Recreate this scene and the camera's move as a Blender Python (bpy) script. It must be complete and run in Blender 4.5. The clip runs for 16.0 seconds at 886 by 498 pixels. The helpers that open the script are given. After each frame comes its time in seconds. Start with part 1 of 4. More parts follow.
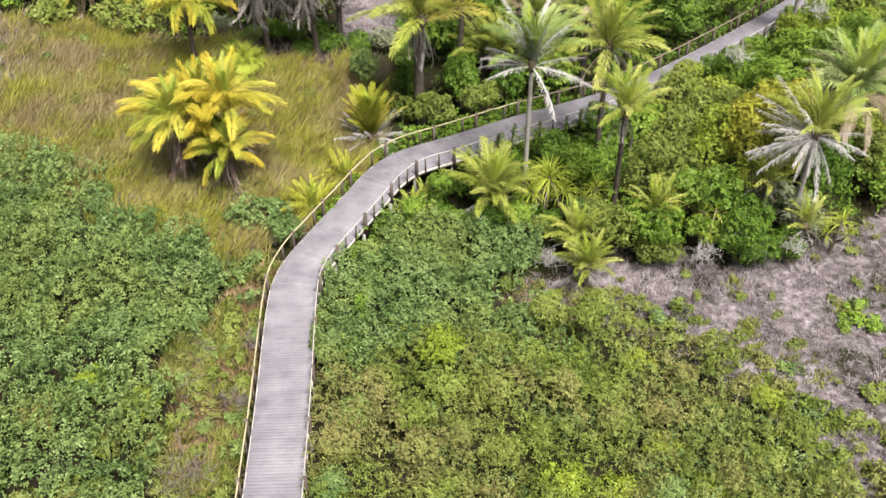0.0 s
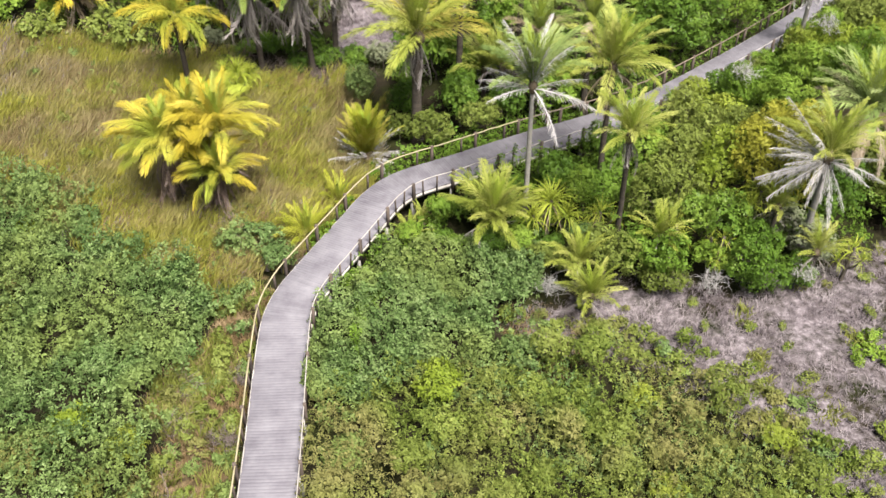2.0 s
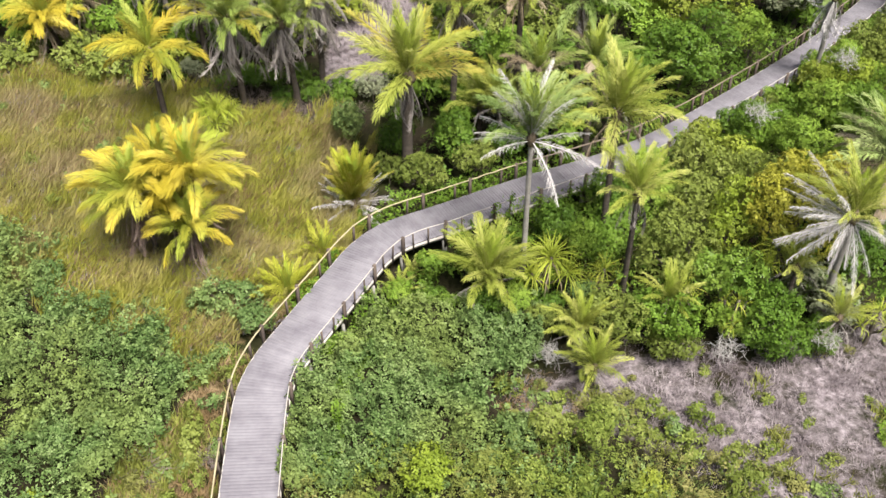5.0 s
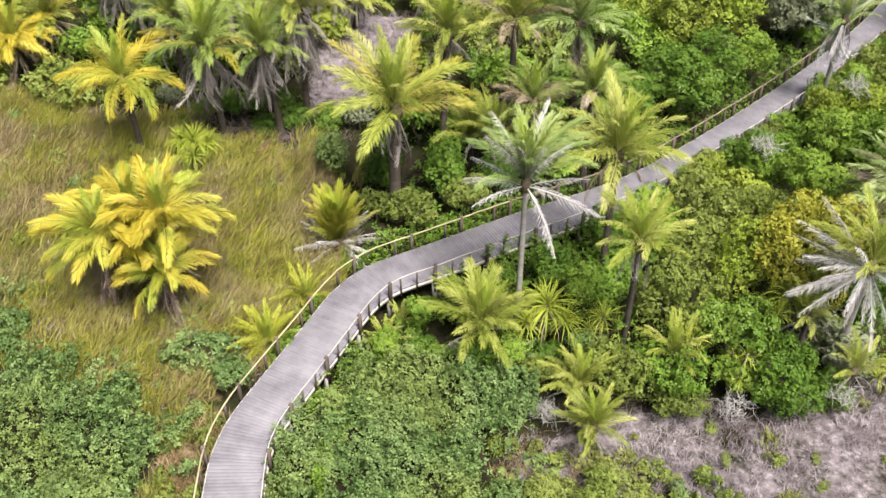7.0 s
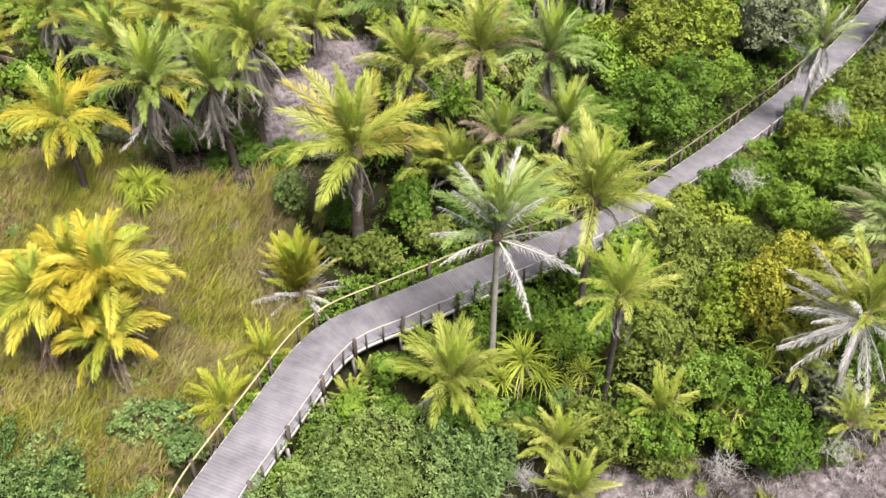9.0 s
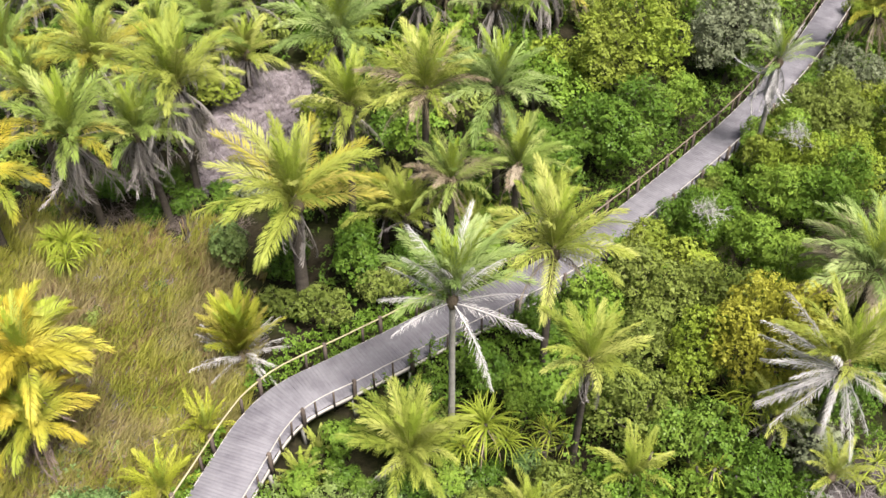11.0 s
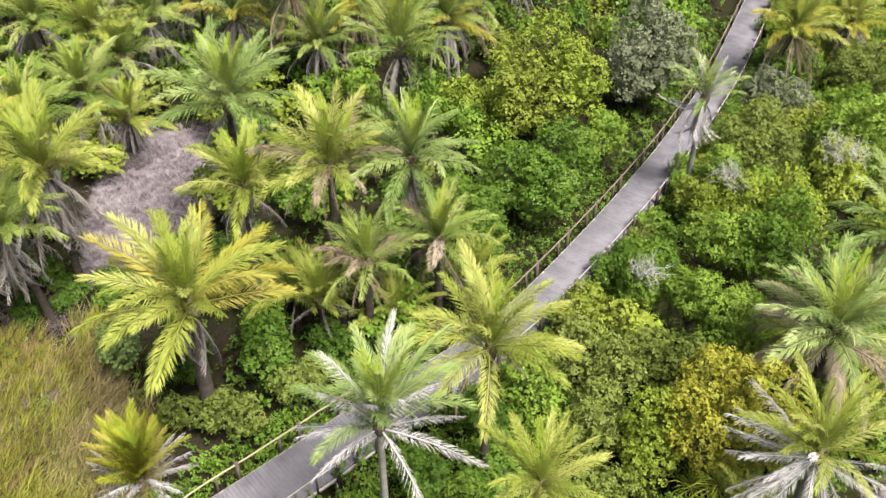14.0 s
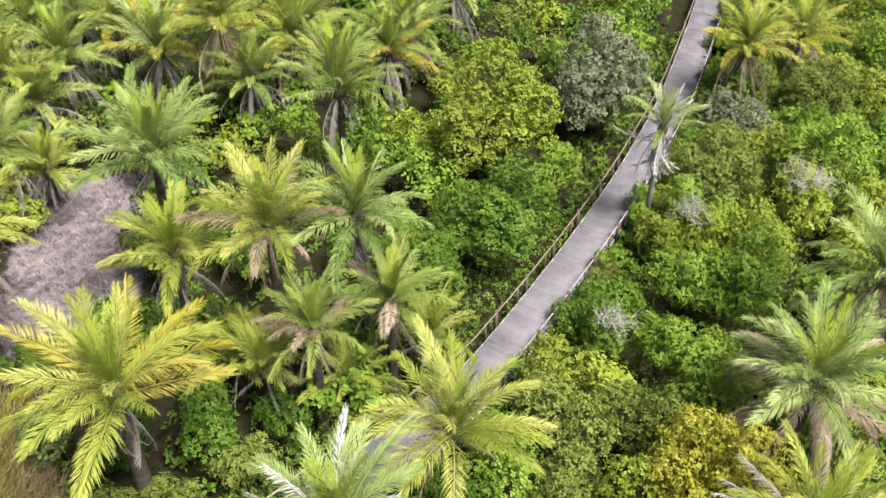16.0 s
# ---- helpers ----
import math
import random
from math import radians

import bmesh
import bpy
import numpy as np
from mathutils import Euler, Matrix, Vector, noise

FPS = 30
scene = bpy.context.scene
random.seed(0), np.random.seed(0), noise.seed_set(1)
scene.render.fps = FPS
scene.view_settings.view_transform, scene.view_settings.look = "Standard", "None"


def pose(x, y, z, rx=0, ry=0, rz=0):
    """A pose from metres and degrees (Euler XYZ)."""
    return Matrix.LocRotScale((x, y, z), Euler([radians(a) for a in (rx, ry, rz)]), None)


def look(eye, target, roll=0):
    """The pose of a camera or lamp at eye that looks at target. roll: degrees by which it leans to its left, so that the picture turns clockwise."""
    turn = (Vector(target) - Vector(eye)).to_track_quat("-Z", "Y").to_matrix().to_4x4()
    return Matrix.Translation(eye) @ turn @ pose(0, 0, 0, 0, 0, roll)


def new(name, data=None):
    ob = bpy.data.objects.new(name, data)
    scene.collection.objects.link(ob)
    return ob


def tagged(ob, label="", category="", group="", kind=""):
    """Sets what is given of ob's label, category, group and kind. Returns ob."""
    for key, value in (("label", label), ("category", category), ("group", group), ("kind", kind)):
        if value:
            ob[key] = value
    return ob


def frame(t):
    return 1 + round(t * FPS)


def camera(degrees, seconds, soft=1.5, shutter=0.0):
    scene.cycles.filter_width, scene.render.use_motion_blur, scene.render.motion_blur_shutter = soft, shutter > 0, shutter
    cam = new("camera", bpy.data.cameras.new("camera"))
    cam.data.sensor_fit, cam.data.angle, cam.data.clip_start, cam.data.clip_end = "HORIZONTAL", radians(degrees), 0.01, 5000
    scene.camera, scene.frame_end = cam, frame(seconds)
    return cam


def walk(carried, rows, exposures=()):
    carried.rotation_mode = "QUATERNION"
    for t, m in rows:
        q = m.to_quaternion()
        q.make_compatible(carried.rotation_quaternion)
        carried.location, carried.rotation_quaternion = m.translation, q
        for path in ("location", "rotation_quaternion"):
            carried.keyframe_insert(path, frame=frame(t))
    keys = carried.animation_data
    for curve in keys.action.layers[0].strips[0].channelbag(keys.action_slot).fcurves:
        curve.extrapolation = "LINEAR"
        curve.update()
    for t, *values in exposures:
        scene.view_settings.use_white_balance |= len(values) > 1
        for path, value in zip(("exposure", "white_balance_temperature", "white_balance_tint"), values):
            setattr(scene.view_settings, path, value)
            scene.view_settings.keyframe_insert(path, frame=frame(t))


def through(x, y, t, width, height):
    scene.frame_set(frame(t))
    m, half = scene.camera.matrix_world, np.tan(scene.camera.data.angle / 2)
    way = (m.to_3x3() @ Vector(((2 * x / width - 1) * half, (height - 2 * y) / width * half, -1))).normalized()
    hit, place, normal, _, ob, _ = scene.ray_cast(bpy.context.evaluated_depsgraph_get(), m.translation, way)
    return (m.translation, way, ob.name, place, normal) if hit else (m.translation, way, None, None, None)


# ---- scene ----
cam = camera(50.6, 16.0)
PATH = [
    (0, (1.861, -0.114, 33.84), (1.799, 1.399, 32.534), 0.4),
    (0.5, (1.862, 0.38, 33.853), (1.799, 1.892, 32.545), 0.4),
    (1, (1.884, 0.94, 33.861), (1.82, 2.451, 32.552), 0.4),
    (1.5, (1.879, 1.554, 33.853), (1.815, 3.064, 32.544), 0.3),
    (2, (1.916, 2.202, 33.822), (1.852, 3.713, 32.514), 0.3),
    (2.5, (1.944, 2.927, 33.798), (1.879, 4.438, 32.49), 0.4),
    (3, (1.97, 3.732, 33.78), (1.906, 5.242, 32.471), 0.4),
    (3.5, (1.983, 4.53, 33.753), (1.92, 6.041, 32.444), 0.4),
    (4, (2.023, 5.351, 33.705), (1.96, 6.862, 32.397), 0.4),
    (6.5, (2.19, 9.91, 33.665), (2.13, 11.416, 32.35), 0.4),
    (7, (2.209, 10.855, 33.66), (2.157, 12.36, 32.344), 0.4),
    (7.5, (2.159, 11.776, 33.611), (2.12, 13.282, 32.296), 0.6),
    (8, (2.179, 12.707, 33.578), (2.155, 14.214, 32.263), 0.6),
    (8.5, (2.181, 13.629, 33.568), (2.179, 15.136, 32.253), 0.6),
    (9, (2.228, 14.558, 33.511), (2.241, 16.066, 32.197), 0.6),
    (11.5, (2.38, 19.255, 33.349), (2.525, 20.758, 32.037), 0.7),
    (12, (2.448, 20.192, 33.27), (2.619, 21.693, 31.959), 0.7),
    (12.5, (2.534, 21.119, 33.228), (2.736, 22.618, 31.919), 0.6),
    (13, (2.654, 22.089, 33.184), (2.885, 23.584, 31.876), 0.6),
    (13.5, (2.784, 23.038, 33.124), (3.044, 24.53, 31.818), 0.5),
    (14, (2.905, 24.021, 33.132), (3.197, 25.507, 31.826), 0.6),
    (14.5, (3.046, 24.971, 33.082), (3.368, 26.452, 31.776), 0.6),
    (15, (3.211, 25.909, 33.043), (3.562, 27.384, 31.739), 0.6),
    (15.5, (3.357, 26.841, 32.978), (3.737, 28.312, 31.677), 0.6),
    (16, (3.558, 27.751, 32.936), (3.958, 29.217, 31.635), 0.6),
]
walk(cam, [(t, look(eye, target, roll)) for t, eye, target, roll in PATH])

# ---- world and light ----
SUN_EL, SUN_AZ = 64.0, 150.0
world = bpy.data.worlds.new("overcast_sky")
world.use_nodes = True
scene.world = world
wn = world.node_tree.nodes
sky = wn.new("ShaderNodeTexSky")
sky.sky_type = "NISHITA"
sky.sun_disc = False
sky.sun_elevation, sky.sun_rotation = radians(SUN_EL), radians(SUN_AZ)
sky.dust_density, sky.ozone_density = 4.0, 1.0
wn["Background"].inputs["Strength"].default_value = 0.036
world.node_tree.links.new(sky.outputs[0], wn["Background"].inputs["Color"])
sun = new("sun", bpy.data.lights.new("sun", "SUN"))
sun.data.energy, sun.data.angle, sun.data.color = 4.6, radians(20), (1.0, 0.95, 0.87)
_az, _el = radians(SUN_AZ), radians(SUN_EL)
SUN_DIR = Vector((math.sin(_az) * math.cos(_el), math.cos(_az) * math.cos(_el), math.sin(_el)))
sun.matrix_world = look(SUN_DIR * 80, (0, 0, 0))
scene.view_settings.exposure = 1.66

rng = np.random.default_rng(7)


# ---- materials ----
def mat(name):
    m = bpy.data.materials.new(name)
    m.use_nodes = True
    return m, m.node_tree.nodes, m.node_tree.links, m.node_tree.nodes["Principled BSDF"]


def node(nt, kind, **values):
    n = nt.nodes.new(kind)
    for key, v in values.items():
        n.inputs[key.replace("_", " ")].default_value = v
    return n


def noise_tex(nt, coord, scale, detail=4.0, rough=0.55):
    n = node(nt, "ShaderNodeTexNoise", Scale=scale, Detail=detail, Roughness=rough)
    nt.links.new(coord, n.inputs["Vector"])
    return n.outputs["Fac"]


def ramp(nt, fac, stops):
    n = nt.nodes.new("ShaderNodeValToRGB")
    els = n.color_ramp.elements
    while len(els) < len(stops):
        els.new(0.5)
    for e, (p, c) in zip(els, stops):
        e.position, e.color = p, (*c, 1)
    nt.links.new(fac, n.inputs[0])
    return n.outputs["Color"]


def mix(nt, fac, a, b, mode="MIX"):
    n = nt.nodes.new("ShaderNodeMix")
    n.data_type, n.blend_type = "RGBA", mode
    for sock, v in ((n.inputs[0], fac), (n.inputs[6], a), (n.inputs[7], b)):
        if isinstance(v, (int, float)):
            sock.default_value = v
        elif isinstance(v, tuple):
            sock.default_value = (*v, 1)
        else:
            nt.links.new(v, sock)
    return n.outputs[2]


def math_node(nt, op, a, b):
    n = nt.nodes.new("ShaderNodeMath")
    n.operation = op
    for sock, v in zip(n.inputs, (a, b)):
        if isinstance(v, (int, float)):
            sock.default_value = v
        else:
            nt.links.new(v, sock)
    return n.outputs[0]


def span(nt, fac, lo, hi):
    n = nt.nodes.new("ShaderNodeMapRange")
    nt.links.new(fac, n.inputs[0])
    n.inputs[1].default_value, n.inputs[2].default_value = lo, hi
    return n.outputs[0]


def bump(nt, bsdf, height, strength, distance):
    n = node(nt, "ShaderNodeBump", Strength=strength, Distance=distance)
    nt.links.new(height, n.inputs["Height"])
    nt.links.new(n.outputs[0], bsdf.inputs["Normal"])


def leaf_material(name, dark, mid, light, sheen=0.5, through=0.22, object_share=0.5, scale=0.5, other=None, leafy=0.14):
    """Leaves: colour varies by leaf, by plant and over metres; some light passes through."""
    m, ns, ln, bsdf = mat(name)
    nt = m.node_tree
    geo, info = ns.new("ShaderNodeNewGeometry"), ns.new("ShaderNodeObjectInfo")
    patch = noise_tex(nt, geo.outputs["Position"], scale, 3.0)
    patch = mix(nt, 0.4, patch, noise_tex(nt, geo.outputs["Position"], scale * 7, 2.0))
    f = math_node(nt, "MULTIPLY", geo.outputs["Random Per Island"], leafy)
    f = math_node(nt, "ADD", f, math_node(nt, "MULTIPLY", info.outputs["Random"], 0.6 * object_share))
    f = math_node(nt, "ADD", f, math_node(nt, "MULTIPLY", span(nt, patch, 0.3, 0.7), 0.96 - leafy - 0.6 * object_share))
    col = ramp(nt, f, [(0.1, dark), (0.5, mid), (0.92, light)])
    if other:
        col = mix(nt, span(nt, noise_tex(nt, geo.outputs["Position"], scale * 0.5, 1.0), 0.42, 0.66), col, ramp(nt, f, [(0.1, tuple(0.45 * c for c in other)), (0.9, other)]))
    ln.new(col, bsdf.inputs["Base Color"])
    bsdf.inputs["Roughness"].default_value = sheen
    bsdf.inputs["Specular IOR Level"].default_value = 0.1
    tr = ns.new("ShaderNodeBsdfTranslucent")
    ln.new(mix(nt, 0.6, col, light), tr.inputs["Color"])
    both = ns.new("ShaderNodeMixShader")
    both.inputs[0].default_value = through
    ln.new(bsdf.outputs[0], both.inputs[1])
    ln.new(tr.outputs[0], both.inputs[2])
    ln.new(both.outputs[0], ns["Material Output"].inputs["Surface"])
    return m


LEAF = {
    "sea": leaf_material("sea_green_leaves", (0.024, 0.052, 0.012), (0.108, 0.168, 0.052), (0.235, 0.295, 0.13), object_share=0.0, other=(0.19, 0.25, 0.07), leafy=0.42),
    "scrub": leaf_material("scrub_leaves", (0.029, 0.05, 0.009), (0.13, 0.172, 0.032), (0.265, 0.3, 0.078), object_share=0.3, leafy=0.36, other=(0.23, 0.22, 0.078)),
    "lime": leaf_material("lime_leaves", (0.0665, 0.103, 0.0109), (0.175, 0.23, 0.0272), (0.296, 0.333, 0.0545), other=(0.242, 0.286, 0.0468)),
    "olive": leaf_material("olive_leaves", (0.0468, 0.066, 0.0121), (0.129, 0.162, 0.033), (0.226, 0.256, 0.0715), leafy=0.24),
    "deep": leaf_material("deep_green_leaves", (0.024, 0.056, 0.008), (0.075, 0.135, 0.018), (0.165, 0.23, 0.04), 0.4),
    "mid": leaf_material("mid_green_leaves", (0.038, 0.08, 0.01), (0.115, 0.19, 0.024), (0.23, 0.31, 0.05)),
    "gold": leaf_material("golden_leaves", (0.11, 0.112, 0.012), (0.225, 0.225, 0.028), (0.34, 0.325, 0.055), leafy=0.24),
    "grey": leaf_material("grey_green_leaves", (0.075, 0.085, 0.05), (0.165, 0.185, 0.11), (0.28, 0.295, 0.195)),
    "strap": leaf_material("strap_leaves", (0.085, 0.13, 0.014), (0.22, 0.27, 0.03), (0.4, 0.39, 0.08), leafy=0.3),
    "reed": leaf_material("reed_blades", (0.143, 0.16, 0.0248), (0.275, 0.275, 0.0495), (0.407, 0.374, 0.121), 0.6, 0.35, 0.0, 0.5, (0.341, 0.286, 0.143)),
    "rust": leaf_material("rusty_blades", (0.085, 0.055, 0.026), (0.2, 0.14, 0.072), (0.32, 0.25, 0.16), 0.7, 0.25, 0.0, 0.5),
    "dry": leaf_material("dry_grey_blades", (0.0825, 0.066, 0.0726), (0.198, 0.1683, 0.1793), (0.363, 0.3245, 0.3355), 0.8, 0.1, 0.0, 0.5),
    "tuft": leaf_material("green_tufts", (0.077, 0.0935, 0.0165), (0.182, 0.198, 0.044), (0.286, 0.292, 0.099), 0.6, 0.3, 0.0, 0.6),
}
FROND = {
    "yellow": leaf_material("yellow_fronds", (0.27, 0.225, 0.02), (0.43, 0.35, 0.042), (0.51, 0.44, 0.1), 0.45, 0.3, 0.8, 0.7, (0.3, 0.35, 0.05)),
    "lime": leaf_material("lime_fronds", (0.143, 0.1815, 0.0275), (0.264, 0.297, 0.055), (0.396, 0.396, 0.132), 0.45, 0.28, 1.0),
    "green": leaf_material("green_fronds", (0.099, 0.1595, 0.0308), (0.2035, 0.264, 0.0605), (0.341, 0.363, 0.132), 0.45, 0.28, 1.0),
    "pale": leaf_material("pale_green_fronds", (0.121, 0.1815, 0.0495), (0.2255, 0.297, 0.0935), (0.363, 0.407, 0.1815), 0.45, 0.28, 1.0),
    "heart": leaf_material("young_heart_fronds", (0.2, 0.28, 0.03), (0.31, 0.38, 0.055), (0.41, 0.45, 0.12), 0.45, 0.4, 1.0),
    "sun": leaf_material("sunny_green_fronds", (0.198, 0.231, 0.022), (0.308, 0.33, 0.0363), (0.418, 0.407, 0.077), 0.45, 0.32, 1.0),
    "aged": leaf_material("yellowing_fronds", (0.2, 0.19, 0.022), (0.31, 0.285, 0.05), (0.42, 0.37, 0.11), 0.5, 0.3, 0.8),
    "brown": leaf_material("brown_dead_fronds", (0.08, 0.056, 0.044), (0.17, 0.125, 0.105), (0.29, 0.23, 0.2), 0.8, 0.1, 1.0),
    "ash": leaf_material("ash_dead_fronds", (0.25, 0.235, 0.235), (0.42, 0.4, 0.4), (0.54, 0.525, 0.52), 0.8, 0.15, 1.0),
    "grey": leaf_material("grey_dead_fronds", (0.11, 0.098, 0.095), (0.225, 0.2, 0.19), (0.37, 0.34, 0.325), 0.8, 0.12, 1.0),
    "tan": leaf_material("tan_dead_fronds", (0.15, 0.115, 0.075), (0.28, 0.225, 0.16), (0.4, 0.34, 0.27), 0.8, 0.2, 1.0),
}


def wood_material(name, dark, light, axis_scale, island=False, paled=False):
    m, ns, ln, bsdf = mat(name)
    nt = m.node_tree
    tc, geo, info = ns.new("ShaderNodeTexCoord"), ns.new("ShaderNodeNewGeometry"), ns.new("ShaderNodeObjectInfo")
    mp = ns.new("ShaderNodeMapping")
    mp.inputs["Scale"].default_value = axis_scale
    ln.new(tc.outputs["Object"], mp.inputs["Vector"])
    each = geo.outputs["Random Per Island"] if island else info.outputs["Random"]
    shift = nt.nodes.new("ShaderNodeVectorMath")
    shift.operation = "ADD"
    ln.new(mp.outputs[0], shift.inputs[0])
    ln.new(math_node(nt, "MULTIPLY", each, 37.0), shift.inputs[1])
    grain = noise_tex(nt, shift.outputs[0], 3.0, 6.0, 0.65)
    stain = noise_tex(nt, geo.outputs["Position"], 0.9, 5.0, 0.6)
    f = math_node(nt, "ADD", math_node(nt, "MULTIPLY", span(nt, grain, 0.3, 0.7), 0.22), math_node(nt, "MULTIPLY", each, 0.12))
    f = math_node(nt, "ADD", f, math_node(nt, "MULTIPLY", span(nt, stain, 0.3, 0.7), 0.6))
    col = ramp(nt, f, [(0.1, dark), (0.85, light)])
    # colour grows paler along the walk from y = 50 down to y = 40
    if paled:
        sep = ns.new("ShaderNodeSeparateXYZ")
        ln.new(geo.outputs["Position"], sep.inputs[0])
        pale = ramp(nt, f, [(0.1, tuple(1.25 * c for c in dark)), (0.85, tuple(1.15 * c for c in light))])
        col = mix(nt, span(nt, sep.outputs[1], 50.0, 40.0), col, pale)
    ln.new(col, bsdf.inputs["Base Color"])
    bsdf.inputs["Roughness"].default_value = 0.78
    bsdf.inputs["Specular IOR Level"].default_value = 0.15
    bump(nt, bsdf, grain, 0.5, 0.006)
    return m


PLANK = wood_material("weathered_plank", (0.076, 0.07, 0.083), (0.156, 0.149, 0.166), (9, 0.5, 9), paled=True)
PLANK_FAR = wood_material("weathered_planks_joined", (0.076, 0.07, 0.083), (0.156, 0.149, 0.166), (4, 4, 4), True, True)
FASCIA = wood_material("bleached_fascia_board", (0.231, 0.209, 0.193), (0.385, 0.363, 0.341), (0.6, 8, 8))
POST = wood_material("brown_post_wood", (0.0385, 0.0303, 0.0275), (0.127, 0.099, 0.0825), (8, 8, 0.8))
BEAM = wood_material("dark_beam_wood", (0.0275, 0.022, 0.0193), (0.088, 0.066, 0.055), (0.6, 8, 8))
OLD_POLE = wood_material("brown_pole_wood", (0.088, 0.0688, 0.055), (0.198, 0.16, 0.127), (1.0, 6, 6))
POLE = wood_material("cream_pole_wood", (0.187, 0.16, 0.0935), (0.341, 0.303, 0.198), (1.0, 6, 6))


def rough_material(name, dark, light, scale, strength=0.6, dist=0.03, stretch=(1, 1, 1)):
    m, ns, ln, bsdf = mat(name)
    nt = m.node_tree
    tc = ns.new("ShaderNodeTexCoord")
    mp = ns.new("ShaderNodeMapping")
    mp.inputs["Scale"].default_value = stretch
    ln.new(tc.outputs["Object"], mp.inputs["Vector"])
    a, b = noise_tex(nt, mp.outputs[0], scale, 6.0, 0.65), noise_tex(nt, mp.outputs[0], scale * 0.12, 3.0)
    f = math_node(nt, "ADD", math_node(nt, "MULTIPLY", a, 0.6), math_node(nt, "MULTIPLY", b, 0.4))
    ln.new(ramp(nt, f, [(0.3, dark), (0.7, light)]), bsdf.inputs["Base Color"])
    bsdf.inputs["Roughness"].default_value = 0.9
    bsdf.inputs["Specular IOR Level"].default_value = 0.1
    bump(nt, bsdf, a, strength, dist)
    return m


CONCRETE = rough_material("pale_concrete", (0.165, 0.16, 0.149), (0.308, 0.297, 0.275), 14, 0.4, 0.01)
BARK = rough_material("dark_palm_bark", (0.0275, 0.0231, 0.0198), (0.105, 0.088, 0.0743), 7, 0.8, 0.04, (1, 1, 5))
GREY_BARK = rough_material("grey_palm_bark", (0.143, 0.132, 0.121), (0.308, 0.292, 0.27), 7, 0.8, 0.03, (1, 1, 5))
LIMB = rough_material("limb_bark", (0.0495, 0.0413, 0.033), (0.154, 0.132, 0.11), 9, 0.6, 0.02)
TWIG = rough_material("bleached_twig_bark", (0.209, 0.198, 0.193), (0.374, 0.363, 0.352), 9, 0.4, 0.01)
TWIG_DARK = rough_material("brown_twig_bark", (0.088, 0.066, 0.055), (0.198, 0.165, 0.154), 9, 0.4, 0.01)
BOOT = rough_material("fibrous_leaf_base", (0.0495, 0.0358, 0.0248), (0.187, 0.149, 0.105), 12, 0.9, 0.05, (3, 3, 1))


def ground_material():
    m, ns, ln, bsdf = mat("swamp_ground")
    nt = m.node_tree
    geo = ns.new("ShaderNodeNewGeometry")
    att = ns.new("ShaderNodeVertexColor")
    att.layer_name = "cover"
    sep = ns.new("ShaderNodeSeparateColor")
    ln.new(att.outputs["Color"], sep.inputs[0])
    pos = geo.outputs["Position"]
    fine, broad, spots = noise_tex(nt, pos, 6, 8.0, 0.7), noise_tex(nt, pos, 0.35, 4.0), noise_tex(nt, pos, 2.2, 5.0, 0.6)
    # litter and moss, coloured near black to deepen the shade between plants
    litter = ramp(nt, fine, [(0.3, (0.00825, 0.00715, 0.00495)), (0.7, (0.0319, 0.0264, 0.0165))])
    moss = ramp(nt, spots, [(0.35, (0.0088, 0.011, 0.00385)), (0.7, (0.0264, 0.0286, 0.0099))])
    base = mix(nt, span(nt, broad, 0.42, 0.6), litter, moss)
    sand = ramp(nt, math_node(nt, "ADD", math_node(nt, "MULTIPLY", fine, 0.6), math_node(nt, "MULTIPLY", spots, 0.4)),
                [(0.32, (0.06, 0.048, 0.053)), (0.52, (0.142, 0.121, 0.132)), (0.72, (0.3, 0.272, 0.287))])
    edge = math_node(nt, "ADD", sep.outputs["Red"], math_node(nt, "MULTIPLY", math_node(nt, "SUBTRACT", spots, 0.5), 1.2))
    base = mix(nt, span(nt, edge, 0.25, 0.75), base, sand)
    rust = ramp(nt, fine, [(0.3, (0.077, 0.0495, 0.0248)), (0.7, (0.198, 0.143, 0.077))])
    edge2 = math_node(nt, "ADD", sep.outputs["Green"], math_node(nt, "MULTIPLY", math_node(nt, "SUBTRACT", spots, 0.5), 1.2))
    base = mix(nt, span(nt, edge2, 0.3, 0.8), base, rust)
    ln.new(base, bsdf.inputs["Base Color"])
    bsdf.inputs["Roughness"].default_value = 0.95
    bsdf.inputs["Specular IOR Level"].default_value = 0.05
    bump(nt, bsdf, fine, 0.8, 0.06)
    return m


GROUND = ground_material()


# ---- mesh helpers ----
def mesh_np(name, verts, quads, material, smooth=False):
    """A mesh from arrays of corners and of four-cornered faces."""
    me = bpy.data.meshes.new(name)
    n, f = len(verts), len(quads)
    me.vertices.add(n)
    me.vertices.foreach_set("co", np.asarray(verts, np.float32).ravel())
    me.loops.add(f * 4)
    me.loops.foreach_set("vertex_index", np.asarray(quads, np.int32).ravel())
    me.polygons.add(f)
    me.polygons.foreach_set("loop_start", np.arange(0, f * 4, 4, dtype=np.int32))
    if smooth:
        me.polygons.foreach_set("use_smooth", np.ones(f, bool))
    me.update(calc_edges=True)
    me.materials.append(material)
    return me


def join(parts):
    vs, fs, k = [], [], 0
    for v, f in parts:
        vs.append(np.asarray(v, float))
        fs.append(np.asarray(f, int) + k)
        k += len(v)
    return np.concatenate(vs), np.concatenate(fs)


def unit(a):
    return a / np.maximum(np.linalg.norm(a, axis=-1, keepdims=True), 1e-9)


